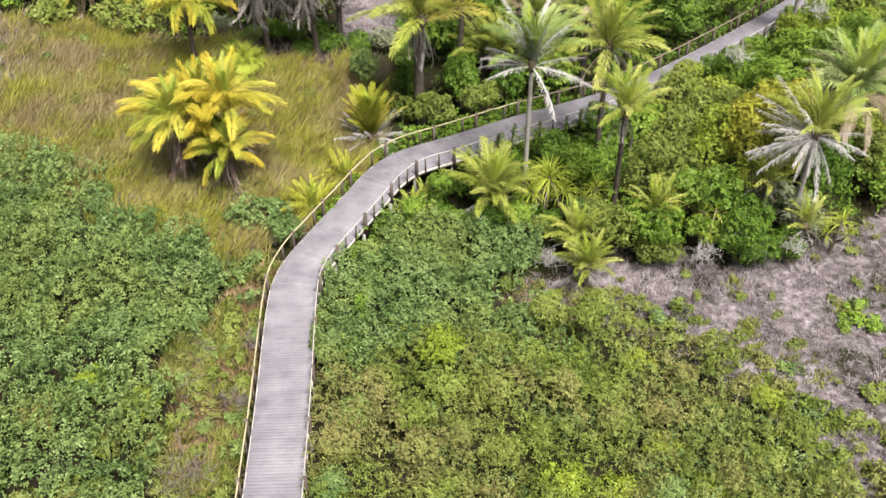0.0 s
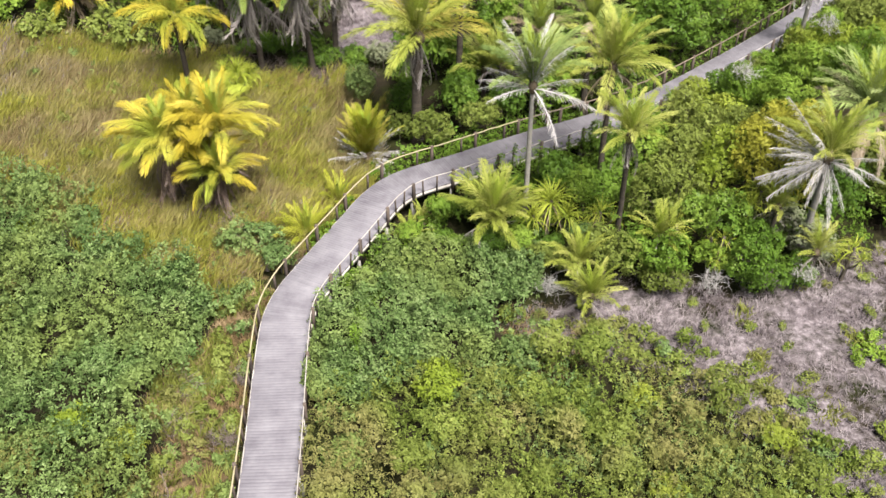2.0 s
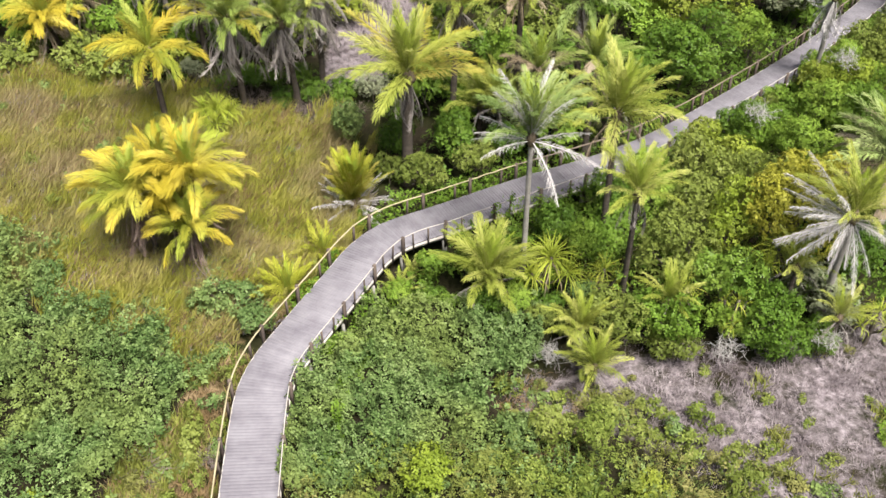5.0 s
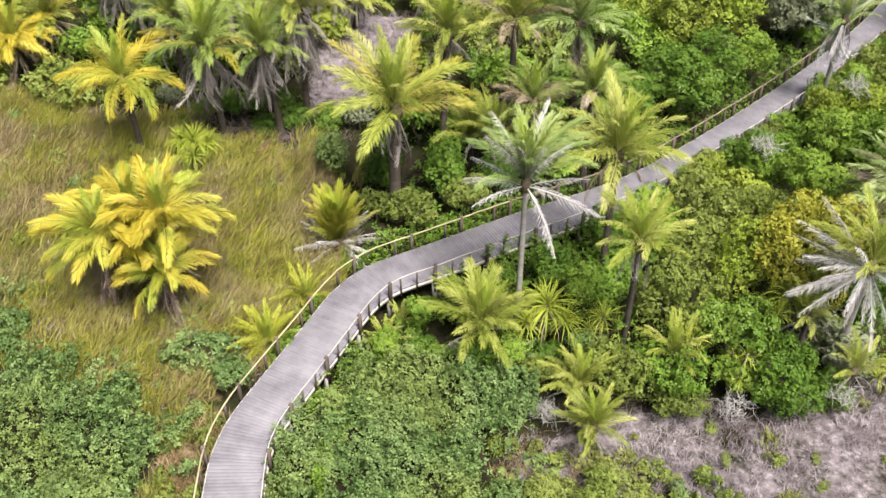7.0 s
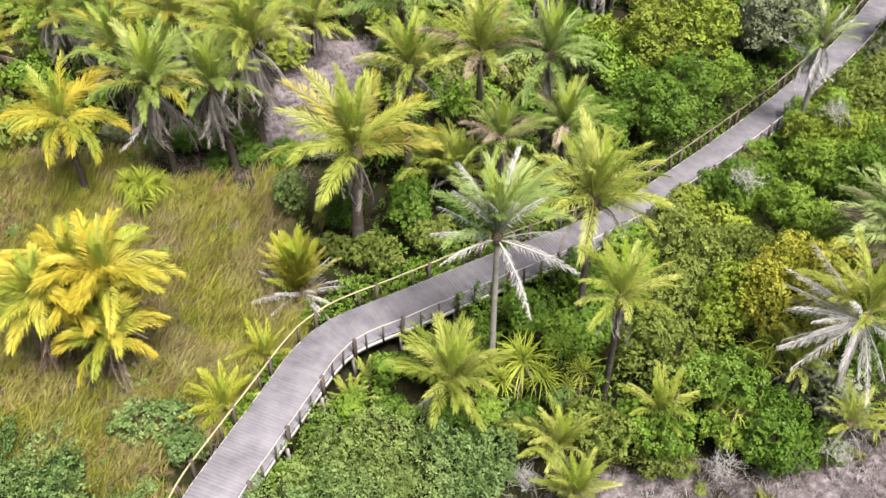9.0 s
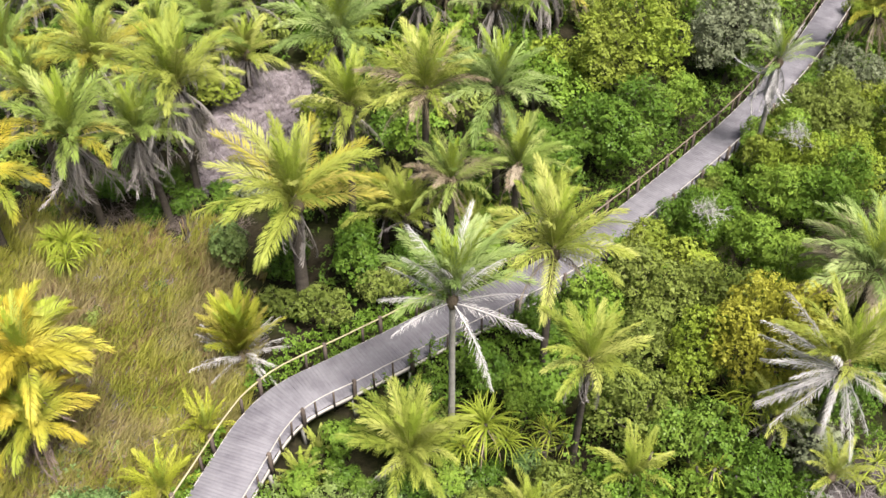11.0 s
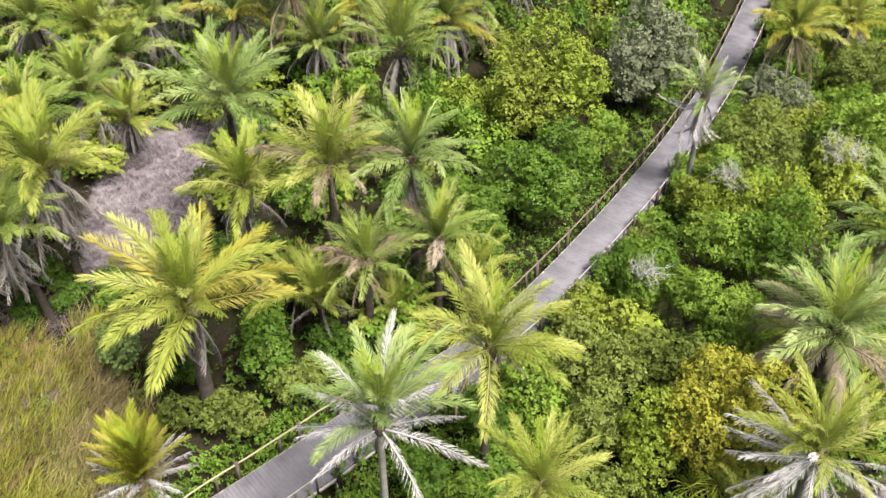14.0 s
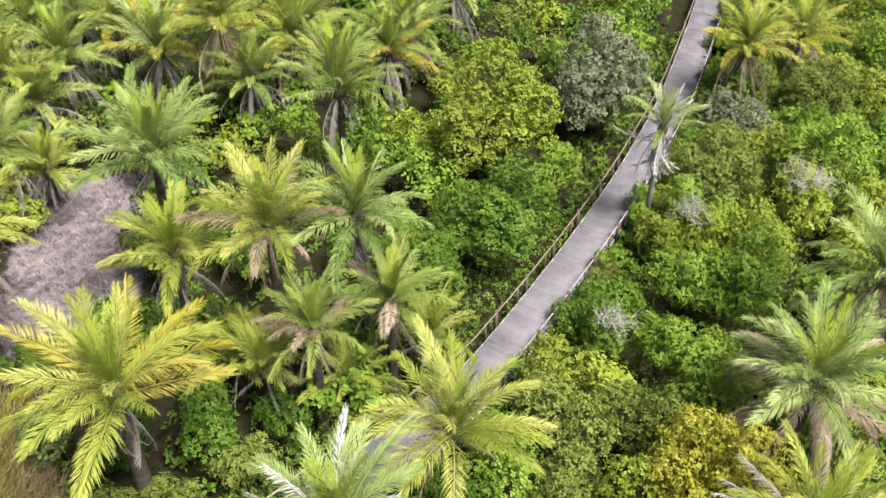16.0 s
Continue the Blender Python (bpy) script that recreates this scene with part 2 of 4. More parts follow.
def box(sx, sy, sz, c=(0, 0, 0), chamfer=0.0):
    """A box with its upper edges chamfered."""
    x, y, z = sx / 2, sy / 2, sz / 2
    ring = lambda a, b, h: [(-a, -b, h), (a, -b, h), (a, b, h), (-a, b, h)]
    v = ring(x, y, -z) + ring(x, y, z - chamfer) + (ring(x - chamfer, y - chamfer, z) if chamfer else [])
    rows = len(v) // 4
    f = [(3, 2, 1, 0)] + [(4 * r + i, 4 * r + (i + 1) % 4, 4 * r + 4 + (i + 1) % 4, 4 * r + 4 + i) for r in range(rows - 1) for i in range(4)]
    t = 4 * (rows - 1)
    f.append((t, t + 1, t + 2, t + 3))
    return np.array(v) + np.array(c), np.array(f)


def tube(points, radii, sides=7, cap=True):
    """A tapered tube along points."""
    p = np.asarray(points, float)
    t = unit(np.gradient(p, axis=0))
    ref = np.array([0.0, 0, 1]) if abs(t[0][2]) < 0.8 else np.array([1.0, 0, 0])
    a = np.linspace(0, 2 * np.pi, sides, endpoint=False)
    v = []
    for q, d, r in zip(p, t, radii):
        u = unit(np.cross(d, ref))
        w = np.cross(u, d)
        v.append(q + r * (np.cos(a)[:, None] * u + np.sin(a)[:, None] * w))
    v = np.concatenate(v)
    n = len(p)
    f = [(i * sides + j, i * sides + (j + 1) % sides, (i + 1) * sides + (j + 1) % sides, (i + 1) * sides + j) for i in range(n - 1) for j in range(sides)]
    if cap:
        v = np.vstack([v, p[-1] + t[-1] * radii[-1] * 0.5])
        e, k = (n - 1) * sides, n * sides
        f += [(e + j, e + (j + 1) % sides, k, k) for j in range(0, sides)]
        f = [q for q in f if len(set(q)) == 4] + [(e + j, e + (j + 1) % sides, e + (j + 2) % sides, k) for j in range(0, sides - 1, 2)]
    return v, np.array(f)


def part(name, me, parent, m=None, label="", material=None):
    ob = new(name, me)
    ob.parent = parent
    if m is not None:
        ob.matrix_basis = m
    if material:
        ob.material_slots[0].link = "OBJECT"
        ob.material_slots[0].material = material
    return tagged(ob, label)


def thing(name, m, label, category, group="", kind=""):
    ob = new(name)
    ob.empty_display_size = 0.3
    ob.matrix_basis = m
    return tagged(ob, label, category, group, kind)


def inside(poly, x, y):
    hit = np.zeros(np.shape(x), bool)
    for (x0, y0), (x1, y1) in zip(poly, poly[1:] + poly[:1]):
        if y0 != y1:
            hit ^= ((y0 > y) != (y1 > y)) & (x < (x1 - x0) * (y - y0) / (y1 - y0) + x0)
    return hit


def lumps(x, y, scale, seed=0.0):
    """Smooth uneven height, 0 to 1, cheap enough for arrays."""
    x, y = np.asarray(x) / scale + seed, np.asarray(y) / scale - seed * 1.7
    h = np.sin(x * 1.3 + 1.1 * np.sin(y * 0.9 + seed)) * np.cos(y * 1.1 - 0.8 * np.sin(x * 0.7))
    h = h + 0.6 * np.sin(2.3 * x + 1.7 * y + seed) * np.sin(1.9 * y - 1.3 * x) + 0.35 * np.sin(4.1 * x - 2.9 * y) * np.cos(3.7 * y + 3.1 * x)
    return np.clip(0.5 + h / 3.2, 0, 1)


def domes(x, y, cell, seed=0):
    """Rounded heads of uneven size, 0 to 1, one to a cell, with deep gaps between them."""
    x, y = np.asarray(x, float), np.asarray(y, float)
    i0, j0 = np.floor(x / cell), np.floor(y / cell)
    h = np.zeros(x.shape)
    for di in (-1, 0, 1):
        for dj in (-1, 0, 1):
            i, j = i0 + di, j0 + dj
            a, b, c = (np.modf(np.abs(np.sin(i * p + j * q + seed * 1.3) * 43758.5))[0] for p, q in ((12.99, 78.23), (39.35, 11.14), (73.16, 52.24)))
            d = ((x / cell - i - a) ** 2 + (y / cell - j - b) ** 2) / (0.45 + 0.35 * c) ** 2
            h = np.maximum(h, (0.55 + 0.45 * c) * np.sqrt(np.clip(1 - d, 0, 1)))
    return h


def fall(x):
    """The height of the land, which is level."""
    return np.zeros(np.shape(x))


# ---- plan ----
LEFT_EDGE = [(-5.88, 6.89), (-6.83, 19.07), (-7.42, 25.85), (-8.04, 31.46), (-8.25, 34.13), (-7.92, 36.20), (-6.65, 39.17), (-5.45, 41.91), (-4.56, 44.04), (-3.81, 45.24), (-2.74, 46.40), (0.23, 48.10), (4.70, 50.85), (9.07, 53.19), (12.02, 55.15), (15.02, 57.77), (19.51, 62.05), (24.47, 67.09), (30.20, 73.78), (34.35, 79.53), (38.65, 85.56), (49.42, 102.05)]
WIDTH, DECK, RAIL = 2.4, 1.42, 0.88


def resample(nodes, step):
    p = np.array(nodes, float)
    for _ in range(2):
        q = [p[0]]
        for a, b in zip(p, p[1:]):
            q += [0.8 * a + 0.2 * b, 0.2 * a + 0.8 * b]
        p = np.array(q + [p[-1]])
    d = np.concatenate([[0], np.cumsum(np.linalg.norm(np.diff(p, axis=0), axis=1))])
    s = np.arange(0, d[-1], step)
    return np.stack([np.interp(s, d, p[:, 0]), np.interp(s, d, p[:, 1])], 1)


_left = resample(LEFT_EDGE, 0.5)
_t = unit(np.gradient(_left, axis=0))
_w = np.interp(_left[:, 0], [6, 14], [WIDTH, 2.0])[:, None]
CENTRE = resample(_left + np.stack([_t[:, 1], -_t[:, 0]], 1) * _w / 2, 0.1)
TANG = unit(np.gradient(CENTRE, axis=0))
SIDE = np.stack([TANG[:, 1], -TANG[:, 0]], 1)


def from_deck(x, y):
    """Distance from the boardwalk's centre line."""
    x, y = np.asarray(x, float).ravel(), np.asarray(y, float).ravel()
    d = np.full(x.shape, 1e9)
    for c in CENTRE[::5]:
        d = np.minimum(d, (x - c[0]) ** 2 + (y - c[1]) ** 2)
    return np.sqrt(d)


REEDS = [(-48, 46), (-47, 66), (-25.9, 63.5), (-18.5, 60.4), (-15, 58.9), (-7.7, 58.4), (-4.7, 54.3), (-4.6, 50.0), (-4.2, 45.8), (-5.9, 42.8), (-7.7, 40.1), (-8.4, 38.6), (-11.6, 37.0), (-13.5, 38.0), (-16.6, 38.9), (-19.6, 41.2), (-23.0, 42.6), (-27.0, 43.2)]
COVER = [(-11.0, 12.5), (-11.2, 22.3), (-11.6, 27.3), (-12.7, 29.4), (-12.7, 31.7), (-11.2, 33.5), (-11.3, 36.6), (-13.0, 38.8), (-15.8, 39.6), (-19.0, 42.0), (-22.4, 44.6), (-27.0, 46.5), (-34.9, 49.2), (-51.9, 50.5), (-54.7, 8.5)]
VERGE = [(-7.3, 12.9), (-8.3, 27.5), (-8.8, 34.0), (-8.1, 37.8), (-9.6, 38.2), (-11.7, 37.2), (-11.2, 33.5), (-12.8, 31.7), (-12.8, 29.4), (-11.4, 27.3), (-11.0, 22.3), (-10.8, 12.5)]
MAT = [(-6.4, 35.0), (-5.1, 36.7), (-2.6, 40.1), (0.6, 41.5), (4.8, 40.5), (5.6, 37.6), (4.0, 36.1), (4.2, 32.7), (-1.6, 30.0), (-6.4, 29.5)]
FRONT = [(-5.5, 11.2), (-6.4, 29.8), (-0.3, 30.9), (4.2, 33.1), (8.2, 34.0), (12.7, 31.9), (16.6, 28.2), (17.9, 22.7), (19.4, 13.3)]
DRY = [(3.8, 36.2), (6.8, 37.4), (10.2, 38.7), (15.3, 38.8), (20.8, 41.0), (27.0, 44.1), (33.5, 46.0), (40.1, 17.4), (19.2, 15.4), (17.8, 22.7), (16.3, 28.3), (12.6, 32.0), (8.1, 33.9), (4.4, 33.8)]
WOOD = [(6.0, 44.9), (9.4, 39.7), (19.9, 40.6), (25.1, 42.8), (31.6, 45.0), (67.1, 54.0), (84.0, 84.8), (58.0, 95.0), (42.6, 88.3), (33.8, 75.0), (17.1, 56.6), (9.5, 50.9), (3.8, 47.5), (1.0, 45.1), (2.1, 43.0)]
BACK = [(-3.9, 50.1), (1.7, 51.2), (9.2, 55.3), (16.6, 61.6), (25.9, 71.0), (36.4, 86.5), (54.0, 100.0), (40.0, 125.0), (-70.0, 130.0), (-56.4, 60.9), (-26.5, 63.5), (-19, 60.5), (-15, 58.9), (-8.1, 58.4), (-4.2, 55.0)]
SHADE = [(-17.5, 59.0), (-7.2, 58.0), (-4.2, 54.6), (-2.5, 56.0), (-3.5, 61.5), (-8.6, 62.4), (-17.5, 63.5)]
CLEARING = [(-8.7, 77.0), (-2.1, 75.9), (-1.2, 69.4), (-2.6, 64.5), (-8.5, 62.1), (-9.2, 67.9)]

# ---- ground ----
def ground():
    xs = np.concatenate([[-900, -400, -180, -100], np.arange(-64, 80.1, 0.75), [110, 200, 420, 900]])
    ys = np.concatenate([[-900, -400, -150, -60], np.arange(6, 130.1, 0.75), [160, 240, 450, 900]])
    X, Y = np.meshgrid(xs, ys)
    Z = fall(X) + 0.3 * (lumps(X, Y, 3.1) - 0.5) + 0.1 * (lumps(X, Y, 0.7, 3.0) - 0.5) - 0.05
    w = len(xs)
    i = np.arange(len(ys) - 1)[:, None] * w + np.arange(w - 1)[None]
    i = i.ravel()
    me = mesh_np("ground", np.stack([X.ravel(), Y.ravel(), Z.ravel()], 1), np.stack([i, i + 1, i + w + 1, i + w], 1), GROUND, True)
    x, y = X.ravel(), Y.ravel()
    sandy = 0.75 * inside(DRY, x, y) * np.clip(0.6 + 0.8 * (lumps(x, y, 1.9, 5.0) - 0.4), 0, 1) + 0.8 * inside(CLEARING, x, y) + 0.25 * inside(VERGE, x, y)
    rusty = 0.55 * inside(VERGE, x, y) + 0.4 * inside(REEDS, x, y) + 0.5 * np.exp(-((x - 4.3) ** 2 + (y - 32.5) ** 2) / 3.0)
    col = np.stack([sandy, rusty, 0 * x, 1 + 0 * x], 1)
    layer = me.color_attributes.new("cover", "FLOAT_COLOR", "POINT")
    layer.data.foreach_set("color", col.astype(np.float32).ravel())
    tagged(new("ground", me), "damp sandy swamp ground with leaf litter", "ground", kind="structure")


ground()


# ---- leaves, blades ----
def leaf_cloud(P, N, length, width, r, spread=0.3, fold=0.15):
    """Pointed folded leaves in sprigs of five, set at P and growing about along N."""
    n = len(P) // 5 * 5
    c = np.arange(n) // 5 * 5
    base, N = P[c], unit(N[c] + np.repeat(spread * r.normal(size=(n // 5, 3)), 5, 0))
    u = unit(np.cross(N, np.repeat(r.normal(size=(n // 5, 3)), 5, 0)))
    w = np.cross(N, u)
    k = np.arange(n) % 5
    a = k * 1.2566 + r.normal(0, 0.3, n)
    out = np.cos(a)[:, None] * u + np.sin(a)[:, None] * w
    d = unit(out + (0.1 + 0.12 * k + r.uniform(-0.2, 0.2, n))[:, None] * N)
    s = unit(np.cross(d, N))
    up = np.cross(s, d)
    size = np.repeat(r.uniform(0.75, 1.3, n // 5), 5)
    L = (length * size * r.uniform(0.75, 1.15, n))[:, None]
    W = (width * size * r.uniform(0.8, 1.15, n))[:, None]
    b = base + 0.1 * L * out + (0.16 * k)[:, None] * length * N + r.normal(0, 0.16 * length, (n, 3))
    v = np.stack([b, b + 0.5 * L * d + 0.5 * W * s + fold * W * up, b + L * d - 0.15 * L * up, b + 0.5 * L * d - 0.5 * W * s + fold * W * up], 1)
    return v.reshape(-1, 3), np.arange(4 * n).reshape(-1, 4)


def blades(P, height, width, r, lean, wild, own):
    """Grass blades of two pieces, bent over to one side."""
    n = len(P)
    h = (height * r.uniform(0.55, 1.25, n))[:, None]
    tip = np.stack([lean[0] + own[:, 0] + wild * r.normal(size=n), lean[1] + own[:, 1] + wild * r.normal(size=n), np.ones(n)], 1) * h
    mid = tip * np.array([0.32, 0.32, 0.6])
    a = r.uniform(0, np.pi, n)
    s = np.stack([np.cos(a), np.sin(a), 0 * a], 1) * (width * r.uniform(0.6, 1.3, n))[:, None] / 2
    v = np.stack([P - s, P + s, P + mid + s * 0.9, P + mid - s * 0.9, P + tip + s * 0.15, P + tip - s * 0.15], 1)
    k = 6 * np.arange(n)[:, None]
    return v.reshape(-1, 3), np.concatenate([k + [0, 1, 2, 3], k + [3, 2, 4, 5]])


def scatter(poly, density, r, keep_off=1.16):
    p = np.array(poly)
    lo, hi = np.maximum(p.min(0), (-42, 13)), np.minimum(p.max(0), (58, 102))
    n = int(density * np.prod(hi - lo))
    x, y = r.uniform(lo[0], hi[0], n), r.uniform(lo[1], hi[1], n)
    # borders wander by a metre or two and thin out
    wx = 3.2 * (lumps(x, y, 1.9, 2.0) - 0.5) + r.normal(0, 0.45, n)
    wy = 3.2 * (lumps(x, y, 2.1, 7.0) - 0.5) + r.normal(0, 0.45, n)
    ok = inside(poly, x + wx, y + wy)
    x, y = x[ok], y[ok]
    ok = from_deck(x, y) > keep_off
    return x[ok], y[ok]


def dome_cover(name, poly, density, material, leaf, r, height, cell, label, category, near=None, spread=0.5, hedge=0.0, core=True):
    """A low uneven thicket: leaves over a lumpy canopy, with deeper gaps between the lumps."""
    x, y = scatter(poly, density, r)
    if near is not None:
        ok = near(x, y, r)
        x, y = x[ok], y[ok]
    f = lambda a, b: height * (0.05 + 0.45 * domes(a, b, cell) ** 0.8 + 0.38 * domes(a, b, cell * 0.45, 5) + 0.2 * domes(a, b, cell * 0.22, 9) + 0.1 * lumps(a, b, cell * 2))
    # little grows in the gaps
    ok = (f(x, y) > 0.36 * height) | (r.random(len(x)) < 0.2)
    x, y = x[ok], y[ok]
    h = f(x, y) + hedge * np.clip(1.0 - (from_deck(x, y) - 1.15) / 0.9, 0, 1) * (0.35 + 0.65 * domes(x, y, 0.8, 3))
    e = 0.08
    N = np.stack([(f(x - e, y) - f(x + e, y)) / (2 * e), (f(x, y - e) - f(x, y + e)) / (2 * e), np.ones(len(x))], 1)
    z = fall(x) + h * r.uniform(0.6, 1.06, len(x)) ** 0.4
    v, q = leaf_cloud(np.stack([x, y, z], 1), unit(N), leaf[0], leaf[1], r, spread)
    if core:
        # larger, older leaves deeper in the thicket
        k = np.arange(0, len(x), 4)
        z = fall(x[k]) + h[k] * r.uniform(0.35, 0.85, len(k))
        v, q = join([(v, q), leaf_cloud(np.stack([x[k], y[k], z], 1), unit(N[k] + np.array([0, 0, 0.6])), leaf[0] * 1.5, leaf[1] * 1.6, r, 0.5)])
    tagged(new(name, mesh_np(name, v, q, material)), label, category, kind="stuff")


def blade_field(name, poly, density, height, width, material, r, label, lean, wild, keep=None):
    x, y = scatter(poly, density, r)
    if keep is not None:
        ok = keep(x, y, r)
        x, y = x[ok], y[ok]
    # each tuft leans its own way
    k = 11
    own = np.repeat(r.normal(0, 0.6 * wild, (len(x), 2)), k, 0)
    x, y = (np.repeat(a, k) + r.normal(0, 0.11, len(a) * k) for a in (x, y))
    v, q = blades(np.stack([x, y, fall(x) - 0.08], 1), height, width, r, lean, wild * 0.7, own)
    tagged(new(name, mesh_np(name, v, q, material)), label, "grass", kind="stuff")


# ---- boardwalk ----
def up_frame(p, t, z):
    """A pose at p on the plan, x along t."""
    return Matrix.Translation((p[0], p[1], z)) @ Matrix.Rotation(math.atan2(t[1], t[0]), 4, "Z")


def boardwalk():
    walkway = thing("boardwalk", pose(0, 0, 0), "weathered grey plank boardwalk raised on concrete-footed posts", "boardwalk", kind="structure")
    total = len(CENTRE) * 0.1
    at = lambda s: min(int(s / 0.1), len(CENTRE) - 1)
    deck_z = lambda s: float(fall(CENTRE[at(s)][0])) + DECK
    r = np.random.default_rng(21)
    pitch = 0.166
    wide = lambda j: float(np.interp(CENTRE[j][0], [6, 14], [WIDTH, 2.0]))
    def plank(i):
        """One board cut to the bend of the walk, in its own space: x along the walk, y across."""
        s0, s1 = i * pitch + 0.002, (i + 1) * pitch - 0.002
        p = np.array([[np.interp(s / 0.1, np.arange(len(CENTRE)), CENTRE[:, c]) for c in (0, 1)] for s in (s0, s1)])
        n = np.array([SIDE[at(s)] for s in (s0, s1)])
        j = at(0.5 * (s0 + s1))
        mid, half, out = p.mean(0), wide(j) / 2, r.normal(0, 0.012, 2)
        corner = np.array([p[0] + n[0] * (half + out[0]), p[1] + n[1] * (half + out[0]), p[1] - n[1] * (half + out[1]), p[0] - n[0] * (half + out[1])]) - mid
        t = TANG[j]
        flat = np.stack([corner @ t, corner @ np.array([-t[1], t[0]])], 1)
        inner = flat - np.sign(flat) * 0.004
        v = np.concatenate([np.column_stack([a, np.full(4, h)]) for a, h in ((flat, -0.045), (flat, -0.004), (inner, 0.0))])
        f = [(3, 2, 1, 0), (8, 9, 10, 11)] + [(4 * k + a, 4 * k + (a + 1) % 4, 4 * k + 4 + (a + 1) % 4, 4 * k + 4 + a) for k in (0, 1) for a in range(4)]
        return v, np.array(f), up_frame(mid, t, deck_z(0.5 * (s0 + s1)) + r.normal(0, 0.0025)), CENTRE[j][1]

    rest, made = [], 0
    for i in range(int(total / pitch) - 1):
        v, q, m, north = plank(i)
        if north > 17.5 and made < 300:
            part("plank", mesh_np("plank", v, q, PLANK), walkway, m)
            made += 1
        else:
            rest.append((v @ np.array(m.to_3x3()).T + np.array(m.translation), q))
    v, q = join(rest)
    tagged(part("planking", mesh_np("planking", v, q, PLANK_FAR), walkway), kind="stuff")
    # long timbers, rails and posts, bay by bay
    bay = 3.0
    small_post = mesh_np("post", *box(0.07, 0.07, 1.25, (0, 0, 0.25), 0.01), POST)
    big_post = mesh_np("post", *box(0.15, 0.15, 1.75, (0, 0, 0.12), 0.015), POST)
    low_post = mesh_np("post", *box(0.1, 0.1, 1.3, (0, 0, 0.22), 0.012), POST)
    pile = mesh_np("pile", *join([box(0.2, 0.2, 1.35, (0, 0, -0.675), 0.02), box(0.14, 0.14, 0.35, (0, 0, 0.1), 0.01)]), CONCRETE)
    for b in range(int(total / bay)):
        s0, s1 = b * bay, (b + 1) * bay
        js = [at(s0 + (s1 - s0) * f) for f in np.linspace(0, 1, 7)]
        for sgn in (-1, 1):
            def line(off, h):
                return [(*(CENTRE[j] + SIDE[j] * (off + wide(j) / 2) * sgn), float(fall(CENTRE[j][0])) + DECK + h) for j in js]
            pts = np.array(line(0.01, 0))
            n = np.array([(*SIDE[j], 0) for j in js]) * sgn
            board = []
            for off, h in ((0.0, -0.05), (0.05, -0.05), (0.05, -0.29), (0.0, -0.29)):
                board.append(pts + n * off + np.array([0, 0, h]))
            v = np.stack(board, 1).reshape(-1, 3)
            q = [(4 * i + c, 4 * i + (c + 1) % 4, 4 * i + 4 + (c + 1) % 4, 4 * i + 4 + c) for i in range(6) for c in range(4)] + [(0, 1, 2, 3), (27, 26, 25, 24)]
            part("fascia_board", mesh_np("fascia_board", v, q, FASCIA), walkway)
            v, q = tube(line(-0.45, -0.17), [0.1] * 7, 4)
            part("stringer", mesh_np("stringer", v, q, BEAM), walkway)
            wob = r.normal(0, 0.012, 7)
            top = np.array(line(0.1, RAIL + (0.03 if sgn < 0 else 0.0)))
            top[:, 2] += wob
            v, q = tube(top, [0.04 if sgn < 0 else 0.026] * 7, 7)
            part("rail_pole", mesh_np("rail_pole", v, q, FASCIA if sgn > 0 else POLE if CENTRE[js[0]][0] < 3 else OLD_POLE, True), walkway)
            j = js[0]
            m = up_frame(CENTRE[j] + SIDE[j] * sgn * (wide(j) / 2 + 0.13), TANG[j], deck_z(s0))
            part("post", big_post, walkway, m @ pose(0, 0, 0, r.normal(0, 1), r.normal(0, 1), 0))
            part("pile", pile, walkway, m @ Matrix.Translation((0, 0.1 * sgn, -0.42)))
            for f in (1 / 3, 2 / 3):
                j = at(s0 + bay * f)
                m = up_frame(CENTRE[j] + SIDE[j] * sgn * (wide(j) / 2 + 0.1), TANG[j], deck_z(s0 + bay * f))
                if sgn > 0 or f > 0.5:
                    part("post", small_post if sgn > 0 else low_post, walkway, m @ pose(0, 0, 0, r.normal(0, 1.5), r.normal(0, 1.5), 0))
        j = js[0]
        v, q = box(0.14, wide(js[0]) + 0.4, 0.16)
        part("crossbeam", mesh_np("crossbeam", v, q, BEAM), walkway, up_frame(CENTRE[j], TANG[j], deck_z(s0) - 0.36))


